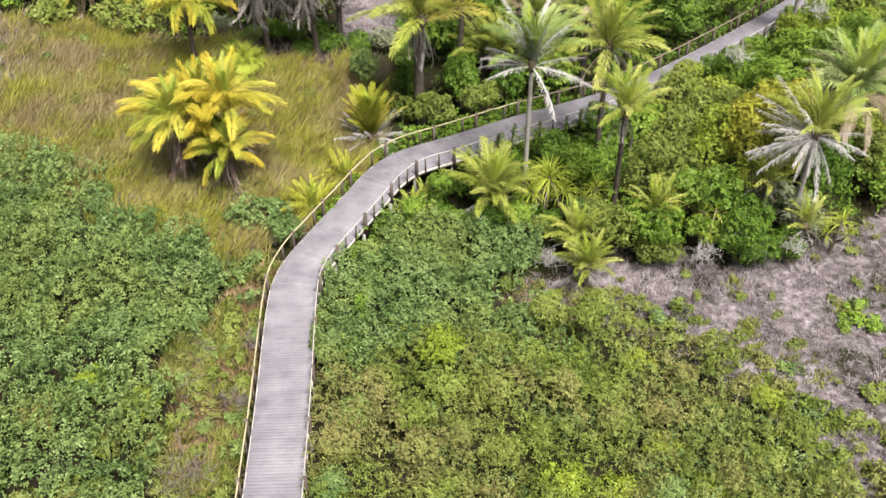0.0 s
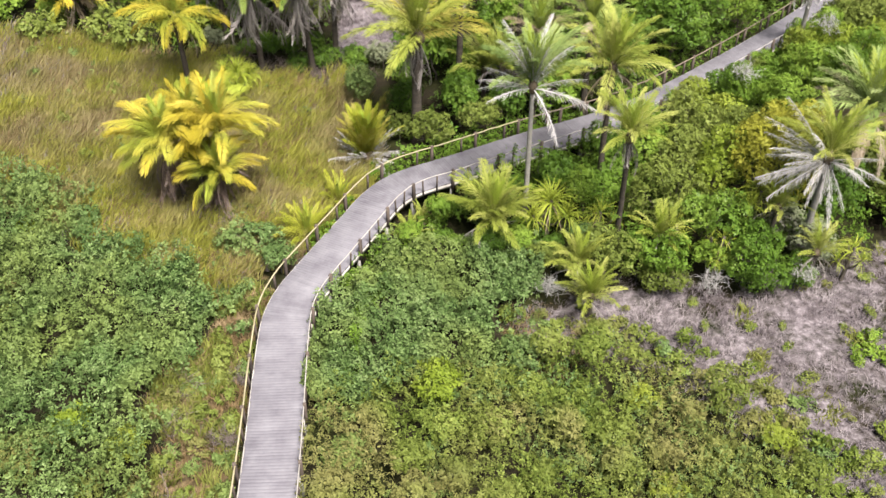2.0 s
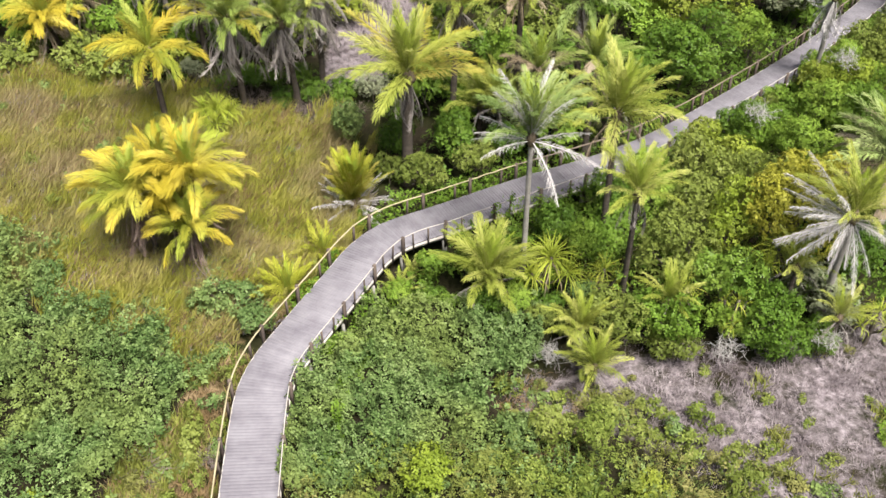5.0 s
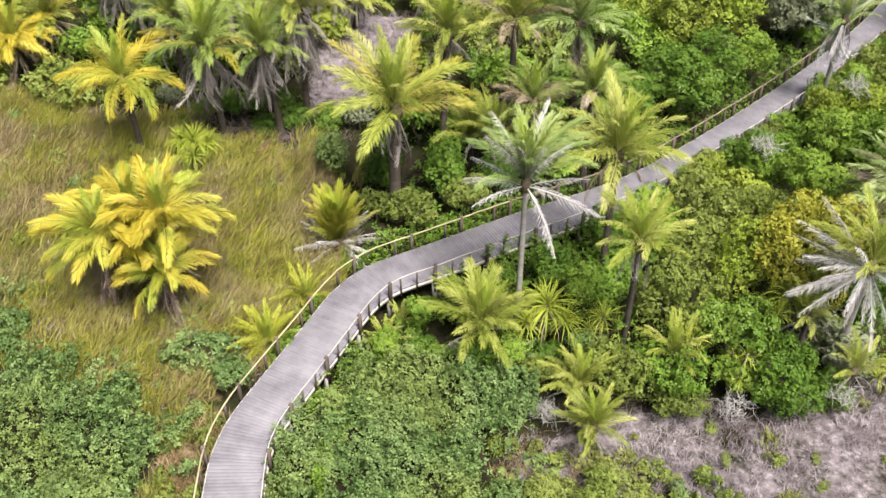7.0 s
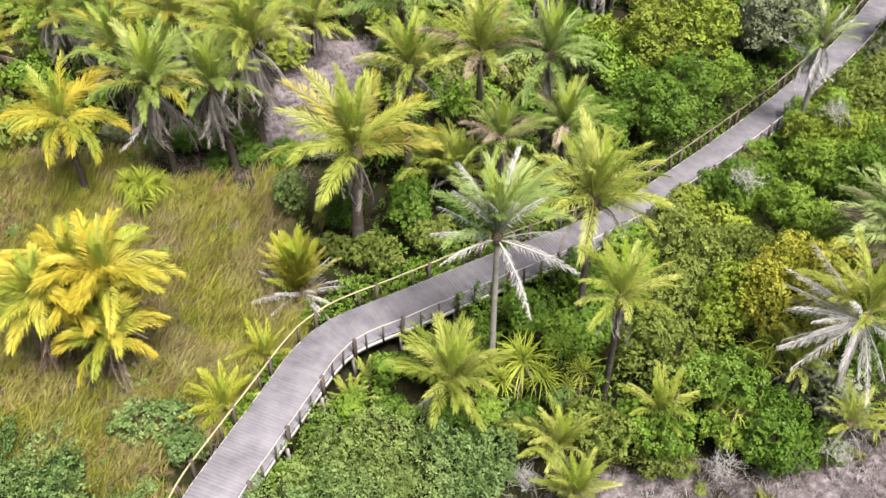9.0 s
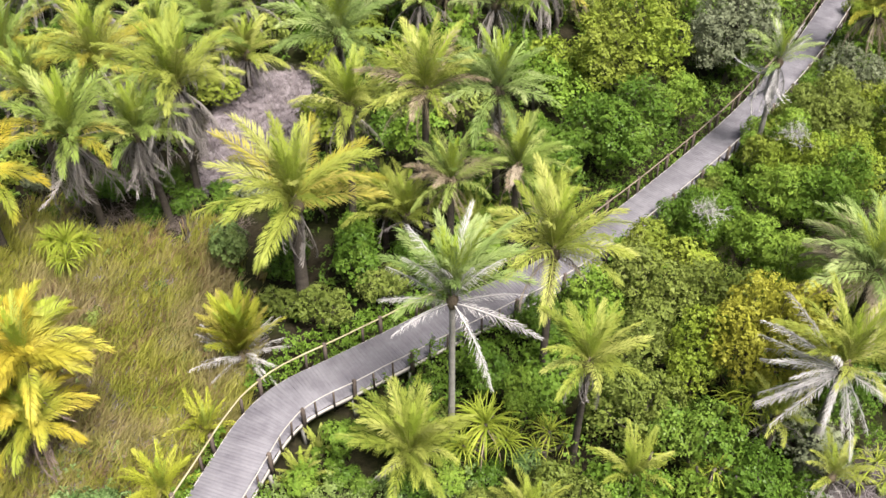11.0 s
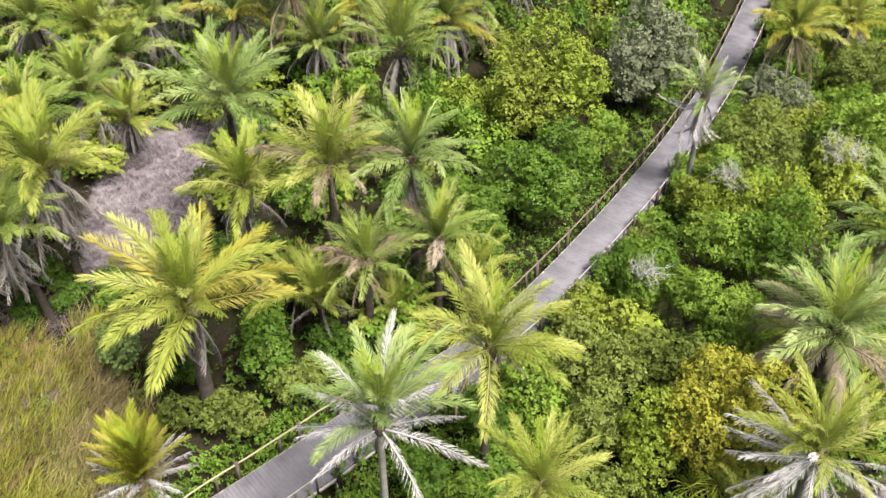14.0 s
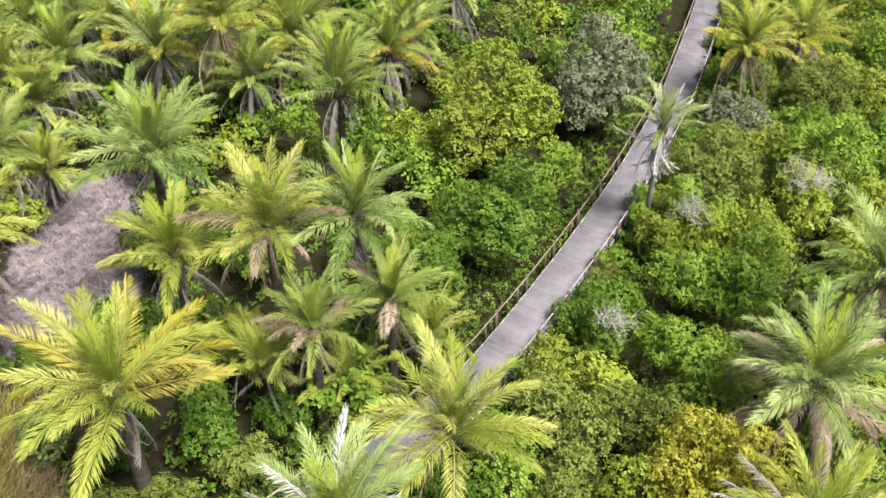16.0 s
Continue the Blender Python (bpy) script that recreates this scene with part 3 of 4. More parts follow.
# ---- palms ----
def frond_mesh(name, droop, leaflets, sag, ragged, seed, reach=0.175, wide=0.0038, swept=(62, 40), fan=24):
    """A feather leaf 1 m long: arched stalk with two rows of leaflets. It starts along +x and droops towards -z."""
    r = np.random.default_rng(seed)
    s = np.linspace(0, 1, 11)
    ang = -radians(droop) * s ** 1.5
    sway = r.normal(0, 0.12) * s ** 2
    step = 1 / 10
    pts = np.concatenate([[[0, 0, 0]], np.cumsum(np.stack([np.cos(ang[1:]) * step, np.gradient(sway)[1:], np.sin(ang[1:]) * step], 1), 0)])
    stalk = tube(pts, 0.012 * (1 - 0.85 * s) + 0.0015, 3, False)
    u = np.tile(np.linspace(0.09, 0.995, leaflets), 2) + r.normal(0, 0.005, 2 * leaflets)
    sgn = np.repeat([-1.0, 1.0], leaflets)
    ok = r.random(2 * leaflets) >= ragged
    u, sgn = np.clip(u[ok], 0.07, 1), sgn[ok]
    n = len(u)
    p = np.stack([np.interp(u, s, pts[:, c]) for c in range(3)], 1)
    a = np.interp(u, s, ang)
    T = np.stack([np.cos(a), 0 * a, np.sin(a)], 1)
    Nn = np.stack([-np.sin(a), 0 * a, np.cos(a)], 1)
    S = np.stack([0 * a, sgn, 0 * a], 1)
    # leaflets stand in loose bunches that share an angle
    bunch = np.repeat(r.normal(0, 1, n // 4 + 1), 4)[:n]
    al = np.radians(swept[0] - swept[1] * u + r.normal(0, 5, n) + 2 * bunch)[:, None]
    vv = np.radians(14 + fan * (0.9 * r.normal(size=n) + 0.3 * bunch))[:, None]
    d = T * np.cos(al) + S * np.sin(al) * np.cos(vv) + Nn * np.sin(al) * np.sin(vv)
    L = (reach * np.sin(np.pi * (0.17 + 0.73 * u)) ** 0.75 * r.uniform(0.8, 1.12, n))[:, None]
    w = unit(T - d * (T * d).sum(1, keepdims=True)) * (wide * r.uniform(0.8, 1.25, n))[:, None]
    down = np.array([0, 0, 1.0]) * sag * L
    mid = p + d * L * 0.5 - 0.2 * down
    tip = p + d * L - down * r.uniform(0.6, 1.4, n)[:, None]
    v = np.stack([p, mid + w, tip, mid - w], 1).reshape(-1, 3)
    v, q = join([stalk, (v, np.arange(4 * n).reshape(-1, 4))])
    return mesh_np(name, v, q, FROND["green"])


FRONDS = {
    "young": [frond_mesh("frond", 18, 100, 0.12, 0.03, i) for i in range(3)],
    "arch": [frond_mesh("frond", 40, 104, 0.25, 0.04, 10 + i) for i in range(4)],
    "bow": [frond_mesh("frond", 52, 100, 0.4, 0.06, 20 + i) for i in range(4)],
    "coco": [frond_mesh("frond", 78, 110, 0.5, 0.04, 40 + i, 0.2, 0.0048, (60, 34), 18) for i in range(4)],
    "dead": [frond_mesh("dead_frond", 52, 70, 0.9, 0.2, 30 + i, 0.12, 0.0038, (40, 18), 30) for i in range(4)],
    "plume": [frond_mesh("dead_frond", 20, 100, 0.6, 0.2, 50 + i, 0.115, 0.0027, (52, 24), 50) for i in range(3)],
}


def palm(heart, base, length, count, green, dead=8, dead_kind="ash", dead_lift=-38, bark=BARK, thick=0.17, lift=(80, 6), label="", mix_kind=None, name="palm_tree", seed=0, category="palm", dead_len=(0.5, 0.82), full=1.0, brush=False, dead_side=None, aged=None, plume=False):
    """A palm: trunk, fibrous collar, living fronds from upright to spreading, and dead ones under them (dead_side: mean bearing and spread)."""
    r = np.random.default_rng(seed + int(abs(heart[0]) * 100))
    bx, by = base
    bz = float(fall(bx)) - 0.15
    root = thing(name, pose(bx, by, bz), label, category, "palms of the swamp")
    h = np.array([heart[0] - bx, heart[1] - by, heart[2] - bz])
    stem = root
    if h[2] > 1.2:
        n = max(8, int(h[2] / 0.16))
        f = np.linspace(0, 1, n)
        pts = np.stack([h[0] * f ** 1.3, h[1] * f ** 1.3, h[2] * f], 1)
        rad = thick * (1.25 - 0.4 * f) * (1 + 0.07 * (np.arange(n) % 2)) + thick * 0.5 * np.exp(-f * h[2] / 0.4)
        stem = part("trunk", mesh_np("trunk", *tube(pts, rad, 9), bark, True), root)
    f = np.linspace(0, 1, 7)
    pts = h + np.stack([0 * f, 0 * f, -0.75 + 1.0 * f], 1) * min(1, length / 3)
    part("fibre_collar", mesh_np("fibre_collar", *tube(pts, thick * np.array([1.0, 1.5, 1.8, 1.9, 1.6, 1.0, 0.4]), 10), BOOT, False), stem, label="brown fibrous leaf bases")
    ang = r.uniform(0, 360)
    count = int(count * 1.5)
    coco = green == "yellow"
    for i in range(count):
        f = (i + 0.5) / count
        lift_i = lift[0] + (lift[1] + 12 - lift[0]) * f ** 1.2 + r.normal(0, 7)
        sort = "young" if f < 0.3 or brush else "coco" if coco else "arch" if f < 0.68 else "bow"
        L = length * (0.66 + 0.34 * min(1, f * 2.5)) * r.uniform(0.86, 1.1)
        ang += 137.5 + r.normal(0, 9)
        col = FROND["heart"] if f < 0.22 else FROND[green]
        if aged and f > 0.55 and r.random() < 0.5:
            col = FROND[aged]
        if mix_kind and f > 0.5 and r.random() < 0.4:
            sort, col, L = "bow" if mix_kind == "tan" else "plume", FROND[mix_kind], L * 0.95
        m = Matrix.Translation(Vector(h)) @ pose(0, 0, 0, 0, 0, ang) @ pose(0.05, 0, 0.3 - 0.6 * f, r.normal(0, 16), -lift_i, 0) @ Matrix.Diagonal((L, L * full, L, 1))
        part("frond", FRONDS[sort][int(r.integers(len(FRONDS[sort])))], root, m, material=col)
    for i in range(dead):
        ang += 137.5 + r.normal(0, 12)
        turn = ang if dead_side is None else dead_side[0] + dead_side[1] * r.uniform(-1, 1)
        L = length * r.uniform(*dead_len)
        m = Matrix.Translation(Vector(h)) @ pose(0, 0, 0, 0, 0, turn) @ pose(0.08, 0, -0.45, r.normal(0, 18), -(dead_lift + r.normal(0, 14 if dead < 24 else 26)), 0) @ Matrix.Diagonal((L, L * r.uniform(0.6, 1.0), L, 1))
        part("dead_frond", FRONDS["dead" if not plume else "bow" if dead_kind == "tan" else "plume"][i % 3], root, m, material=FROND[dead_kind])
    return root


def strap_mesh(name, droop, seed):
    r = np.random.default_rng(seed)
    s = np.linspace(0, 1, 8)
    ang = -radians(droop) * s ** 1.6
    p = np.concatenate([[[0, 0, 0]], np.cumsum(np.stack([np.cos(ang[1:]) / 7, r.normal(0, 0.01, 7), np.sin(ang[1:]) / 7], 1), 0)])
    w = 0.0125 * (1 - s ** 3) + 0.002
    side = np.stack([0 * s, w, 0.4 * w], 1)
    flip = side * np.array([1, -1, 1])
    v = np.stack([p + flip, p, p + side], 1).reshape(-1, 3)
    q = [(3 * i + c, 3 * i + c + 1, 3 * i + c + 4, 3 * i + c + 3) for i in range(7) for c in range(2)]
    return mesh_np(name, v, q, LEAF["strap"])


STRAPS = [strap_mesh("strap_leaf", d, i) for i, d in enumerate((35, 70, 105, 130))]


def rosette(x, y, z, length, count, label, dead=6, seed=0):
    """A screw-pine: strap leaves in whorls on a short stem."""
    r = np.random.default_rng(seed + 50)
    bz = float(fall(x)) - 0.1
    root = thing("screw_pine", pose(x, y, bz), label, "screw pine", "screw pines")
    h = z - bz
    f = np.linspace(0, 1, 8)
    part("stem", mesh_np("stem", *tube(np.stack([0.1 * f, 0 * f, h * f], 1), 0.1 * (1.2 - 0.4 * f), 7), LIMB, True), root)
    heads = [(0.1, 0, h)] + [(0.42 * length * math.cos(a), 0.42 * length * math.sin(a), h * r.uniform(0.7, 0.92)) for a in r.uniform(0, 6.28) + np.array([0, 2.1, 4.0])]
    for head in heads[1:]:
        p = np.array([[0.05, 0, h * 0.35], [head[0] * 0.7, head[1] * 0.7, head[2] * 0.7], head])
        part("stem", mesh_np("stem", *tube(p, [0.07, 0.06, 0.05], 6), LIMB, True), root)
    ang = 0
    count = int(count * 3.2)
    for i in range(count):
        f = (i + 0.5) / count
        x0, y0, z0 = heads[i % 4]
        small = 1.0 if i % 4 == 0 else 0.72
        ang += 137.5 + r.normal(0, 6)
        L = small * length * r.uniform(0.7, 1.05) * (0.62 + 0.34 * f)
        m = Matrix.Translation((x0, y0, z0 - 0.25 * f)) @ pose(0, 0, 0, 0, 0, ang) @ pose(0, 0, 0, r.normal(0, 8), -(86 - 66 * f + r.normal(0, 7)), 0) @ Matrix.Diagonal((L, L, L, 1))
        part("strap_leaf", STRAPS[min(3, int(f * 4))], root, m)
    for i in range(dead):
        ang += 137.5
        m = Matrix.Translation((0.1, 0, h - 0.35)) @ pose(0, 0, 0, 0, 0, ang) @ pose(0, 0, 0, 0, 30 + r.normal(0, 12), 0) @ Matrix.Diagonal((length * 0.8,) * 3 + (1,))
        part("dead_leaf", STRAPS[1], root, m, material=FROND["tan"])


# ---- shrubs and trees ----
def crown_leaves(lobes, count, leaf, r, spread=0.2, shell=(0.88, 1.04), hollow=0.84):
    """Leaves on the outside of a set of lobes (x, y, z, radius)."""
    lo = np.array(lobes)
    k = r.choice(len(lo), count * 6, p=lo[:, 3] ** 2 / (lo[:, 3] ** 2).sum())
    d = unit(r.normal(size=(count * 6, 3)) + np.array([0, 0, 0.35]))
    knobs = 1 + 0.09 * np.sin(d[:, 0] * 9 + k) * np.sin(d[:, 1] * 8 + 2 * k) + 0.07 * np.sin(d[:, 2] * 13 + 3 * k)
    P = lo[k, :3] + d * (lo[k, 3] * knobs * r.uniform(*shell, len(k)))[:, None] * np.array([1, 1, 0.85])
    buried = np.zeros(len(P), bool)
    for c in lo:
        buried |= np.linalg.norm((P - c[:3]) / np.array([1, 1, 0.85]), axis=1) < hollow * c[3]
    keep = ~buried & (P[:, 2] > 0.05)
    P, d = P[keep][:count], d[keep][:count]
    return leaf_cloud(P, unit(d + np.array([0, 0, 0.3])), leaf[0], leaf[1], r, spread)


def limb_set(lobes, height, r, thick, bare=0.0):
    """A trunk that forks towards the lobes."""
    fork = np.array([r.normal(0, 0.1), r.normal(0, 0.1), height * 0.3])
    out = [tube(np.array([[0, 0, -0.2], fork * 0.5 + r.normal(0, 0.04, 3), fork]), [thick * 1.4, thick, thick * 0.85], 7)]
    for l in lobes:
        c = np.array(l[:3]) + np.array([0, 0, l[3] * 0.3])
        a = fork + (c - fork) * 0.45 + r.normal(0, 0.15, 3) * height * 0.15
        out.append(tube(np.array([fork, a, c]), [thick * 0.6, thick * 0.4, thick * 0.12], 4, False))
        d = unit(r.normal(size=3) + np.array([0, 0, 0.4])) * l[3] * (0.85 + bare)
        out.append(tube(np.array([a, a * 0.4 + (c + d) * 0.6 + r.normal(0, 0.06, 3), c + d]), [thick * 0.3, thick * 0.2, thick * 0.05], 3, False))
    return join(out)


SHAPES = {}


def shape(kind, style, variant):
    """Meshes of a shrub or tree crown about 1 m in radius, shared by its copies."""
    key = (kind, style, variant)
    if key in SHAPES:
        return SHAPES[key]
    r = np.random.default_rng(variant * 13 + {"low": 1, "bush": 2, "tree": 3, "big": 4, "far": 5, "tuft": 6}[style] * 101)
    lobes_n, count, leaf, tall = {"low": (15, 1500, (0.085, 0.05), 0.75), "bush": (18, 3100, (0.058, 0.037), 1.35), "tree": (27, 5200, (0.047, 0.031), 1.9),
                                  "big": (64, 14000, (0.034, 0.022), 2.2), "tuft": (5, 330, (0.15, 0.09), 0.75), "far": (12, 1000, (0.095, 0.064), 1.35)}[style]
    heads = {"low": 3, "bush": 2, "tree": 2, "big": 3, "tuft": 2, "far": 2}[style]
    lobes = []
    turn = r.uniform(0, 6.3)
    for g in range(heads):
        a = turn + g * 6.283 / heads + r.normal(0, 0.25)
        off = r.uniform(0.28, 0.38)
        cx, cy, wide = off * math.cos(a), off * math.sin(a), r.uniform(0.56, 0.68)
        foot, peak = tall * r.uniform(0.4, 0.52), tall * (1.0 if g == 0 else r.uniform(0.76, 0.95))
        n = lobes_n // heads
        for i in range(n):
            zz = 1 - 1.15 * (i + 0.4) / n
            q, az = math.sqrt(max(0, 1 - zz * zz)), i * 2.4 + r.uniform(0, 0.7)
            rad = wide * r.uniform(0.3, 0.5) * (0.75 if style == "big" else 1)
            lobes.append((cx + (wide - rad * 0.85) * q * math.cos(az), cy + (wide - rad * 0.85) * q * math.sin(az), foot + (peak - foot - rad * 0.8) * zz, rad))
        lobes.append((cx, cy, foot, wide * 0.72))
    v, q = join([crown_leaves(lobes, count, leaf, r), crown_leaves(lobes, count // 4, (leaf[0] * 1.7, leaf[1] * 1.9), r, 0.4, (0.5, 0.75), 0.4)])
    crown = mesh_np("crown", v, q, LEAF[kind])
    v, q = limb_set(lobes[:lobes_n][::2 if style == "tree" else 3], tall, r, 0.04 if style != "big" else 0.05)
    SHAPES[key] = (crown, mesh_np("trunk", v, q, LIMB, True), tall)
    return SHAPES[key]


WORDS = {"sea": "sea-green broad-leaved", "scrub": "olive-green small-leaved", "lime": "yellow-green bright-leaved", "olive": "olive-green fine-leaved", "deep": "deep green glossy-leaved",
         "mid": "fresh green dense-leaved", "gold": "golden-yellow leaved", "grey": "grey-green thin-leaved"}


def plant(x, y, top, radius, kind, style="tree", variant=0, turn=0.0, z0=0.0):
    crown, trunk, tall = shape(kind, style, variant % 3)
    bz = float(fall(x)) - 0.1 + z0
    name = "shrub" if style in ("low", "bush", "tuft") else "tree"
    place = {"tuft": "small shrub on open swamp ground", "far": "shrub under the palms", "low": "shrub among low swamp cover", "bush": "shrub in the swamp thicket", "tree": "small tree in the swamp wood", "big": "tall rounded tree beside the boardwalk"}[style]
    high = (top - bz) / radius
    root = thing(name, pose(x, y, bz, 0, 0, turn) @ Matrix.Diagonal((radius, radius, radius, 1)), WORDS[kind] + " " + place, name, WORDS[kind] + " " + name + "s")
    part("trunk", trunk, root, Matrix.Diagonal((1, 1, high / tall, 1)))
    part("crown", crown, root, Matrix.Translation((0, 0, max(0, high - 1.1 * tall))) @ Matrix.Diagonal((1, 1, min(1.1, high / tall), 1)))
    return root


def joined_plants(name, rows, label, category):
    """Distant plants of one kind joined into one mesh for each leaf colour and for the wood."""
    groups = {}
    for x, y, top, radius, kind, style, variant, turn in rows:
        crown, trunk, tall = shape(kind, style, variant % 3)
        bz = float(fall(x)) - 0.1
        high = (top - bz) / radius
        root = pose(x, y, bz, 0, 0, turn) @ Matrix.Diagonal((radius, radius, radius, 1))
        own = (Matrix.Translation((0, 0, max(0, high - 1.1 * tall))) @ Matrix.Diagonal((1, 1, min(1.1, high / tall), 1)), Matrix.Diagonal((1, 1, high / tall, 1)))
        for me, key, m in ((crown, kind, np.array(root @ own[0])), (trunk, "wood", np.array(root @ own[1]))):
            co = np.empty(len(me.vertices) * 3)
            me.vertices.foreach_get("co", co)
            fa = np.empty(len(me.loops), int)
            me.loops.foreach_get("vertex_index", fa)
            groups.setdefault(key, []).append((co.reshape(-1, 3) @ m[:3, :3].T + m[:3, 3], fa.reshape(-1, 4)))
    for key, parts in groups.items():
        v, q = join(parts)
        tagged(new(name, mesh_np(name, v, q, LIMB if key == "wood" else LEAF[key])), ("bare stems under " if key == "wood" else WORDS[key] + " growth of ") + label, category, kind="stuff")


def dead_bush(x, y, z, radius, label, material=TWIG, count=60, seed=0, name="dead_bush", droop=0.25):
    r = np.random.default_rng(seed + 900)
    out = []
    for _ in range(count):
        o = np.array([*r.normal(0, 0.35, 2), 0]) * radius
        d = o + unit(r.normal(size=3) + np.array([0, 0, 0.9])) * radius * r.uniform(0.35, 0.9)
        d[2] = abs(d[2]) * 0.8
        a = 0.5 * (o + d) + r.normal(0, 0.14, 3) * radius
        out.append(tube(np.array([o, a, d]), [0.014, 0.01, 0.004], 3, False))
        for _ in range(4):
            e = a + (d - a) * r.random() + r.normal(0, 0.22, 3) * radius
            out.append(tube(np.array([a, 0.5 * (a + e) + r.normal(0, 0.05, 3), e]), [0.009, 0.007, 0.003], 3, False))
    v, q = join(out)
    ob = new(name, mesh_np(name, v, q, material))
    ob.location = (x, y, z)
    return tagged(ob, label, "dead bush")

# ---- the place ----
def thickets():
    r = np.random.default_rng(3)

    def thinning(x, y, r):
        """The front growth opens up towards the dry clearing."""
        d = np.minimum(33.9 - y, (16.6 - x) * 0.69 + (28.2 - y) * 0.73)
        return r.random(len(x)) < np.where(x < 2.5, 1, np.clip(0.12 + d / 4.2 + 0.5 * (lumps(x, y, 0.9, 3.0) - 0.5), 0, 1))

    dome_cover("creeper_cover", COVER, 230, LEAF["sea"], (0.135, 0.075), r, 2.7, 2.1, "sea-green low creeping cover over the swamp", "ground cover")
    dome_cover("creeper_mat", MAT, 420, LEAF["sea"], (0.13, 0.075), r, 1.9, 1.6, "sea-green leafy mat beside the boardwalk", "ground cover", hedge=0.7)
    dome_cover("shrub_floor", FRONT, 290, LEAF["scrub"], (0.115, 0.052), r, 1.9, 1.4, "olive-green low growth between the shrubs", "ground cover", thinning, hedge=0.6)
    dome_cover("front_creeper", FRONT, 170, LEAF["sea"], (0.105, 0.06), r, 1.45, 1.5, "grey-green creeping growth between the shrubs", "ground cover", lambda x, y, r: (lumps(x, y, 2.7, 4.0) + 0.05 * np.clip(x - 2, -4, 5) > 0.55) & thinning(x, y, r))
    dome_cover("wood_floor", WOOD, 80, LEAF["deep"], (0.15, 0.085), r, 3.2, 2.4, "deep green undergrowth of the swamp wood", "undergrowth")
    dome_cover("back_floor", BACK, 10, LEAF["deep"], (0.2, 0.11), r, 1.0, 2.0, "deep green undergrowth between the palms", "undergrowth", lambda x, y, r: ~inside(CLEARING, x, y) & ~inside(SHADE, x, y) & (r.random(len(x)) < np.clip(1.6 - y / 100, 0.2, 1)))
    dome_cover("reed_shrubs", REEDS, 40, LEAF["sea"], (0.15, 0.09), r, 0.9, 1.3, "grey-green seedlings among the reeds", "ground cover", lambda x, y, r: lumps(x, y, 2.6, 8.0) + 0.3 * np.clip((-17 - x) / 6, 0, 1) * np.clip((53 - y) / 6, 0, 1) + 0.25 * np.clip((43.5 - y) / 4, 0, 1) > 0.66, core=False)
    edge = [(-7, 30), (-7, 47), (10, 58), (34, 84), (46, 84), (30, 64), (8, 46), (0, 40), (-3, 30)]
    dome_cover("edge_cover", edge, 190, LEAF["mid"], (0.13, 0.075), r, 1.3, 1.2, "fresh green growth along the boardwalk", "ground cover", hedge=0.6, near=lambda x, y, r: (from_deck(x, y) < 3.6) & ~inside(REEDS, x, y) & ~inside(VERGE, x, y) & ((y > 37) | (x > -4)) & ~((x > 8) & (y > 1.035 * x + 42)) & ~((x > -5) & (x < 3) & (y > 41) & (y < 48) & (from_deck(x, y) < 2.1)))
    dome_cover("bank_cover", edge, 110, LEAF["deep"], (0.12, 0.07), r, 1.0, 1.1, "deep green low growth between wood and boardwalk", "ground cover", near=lambda x, y, r: (from_deck(x, y) < 5.0) & (x > 8) & (y > 1.035 * x + 42))
    blade_field("reeds", REEDS, 19, 1.05, 0.055, LEAF["reed"], r, "yellow-green wind-combed reed grass", (0.3, 0.12), 0.28, lambda x, y, r: (x > -30) | (r.random(len(x)) < 0.35))
    blade_field("reed_litter", REEDS, 14, 0.7, 0.06, LEAF["dry"], r, "grey dry grass heads among the reeds", (0.3, 0.1), 0.5, lambda x, y, r: r.random(len(x)) < lumps(x, y, 2.2, 3.0) ** 3 * 2.4 + 0.4 * ((x < -19) & (y > 53)))
    blade_field("rusty_grass", REEDS, 14, 0.95, 0.055, LEAF["rust"], r, "rusty dry grass among the reeds", (0.35, 0.1), 0.35, lambda x, y, r: r.random(len(x)) < lumps(x, y, 3.0, 6.0) ** 2 * 2.0)
    blade_field("verge_grass", VERGE, 16, 0.55, 0.06, LEAF["rust"], r, "rusty grass on the boardwalk verge", (0.1, 0.1), 0.45, lambda x, y, r: r.random(len(x)) < lumps(x, y, 1.6, 1.0) * 1.3)
    blade_field("verge_tufts", VERGE, 22, 0.65, 0.06, LEAF["tuft"], r, "green grass tufts on the boardwalk verge", (0.1, 0.1), 0.4, lambda x, y, r: lumps(x, y, 1.4, 9.0) > 0.4)
    blade_field("dry_grass", DRY, 13, 0.27, 0.024, LEAF["dry"], r, "dry grey flattened swamp grass", (0.0, 0.0), 0.8, lambda x, y, r: r.random(len(x)) < 0.35 + lumps(x, y, 1.3, 2.0))
    blade_field("dry_tufts", DRY, 9, 0.4, 0.06, LEAF["tuft"], r, "green tufts on the dry clearing", (0.0, 0.1), 0.5, lambda x, y, r: lumps(x, y, 1.5, 11.0) + 0.25 * np.clip((30.5 - y) / 6, -0.6, 1) > 0.66)
    blade_field("dry_rust", [(3.5, 31.0), (3.6, 36.5), (8, 37.2), (10.5, 35.0), (9, 33.2), (5, 31.5)], 14, 0.35, 0.035, LEAF["rust"], r, "rusty dry grass at the edge of the dry clearing", (0.0, 0.0), 0.6, lambda x, y, r: r.random(len(x)) < 1.4 * np.exp(-((x - 5.4) ** 2 + (y - 33.6) ** 2) / 4.5))
    blade_field("clearing_grass", CLEARING, 10, 0.3, 0.028, LEAF["dry"], r, "dry grass in the palm clearing", (0, 0), 0.8)


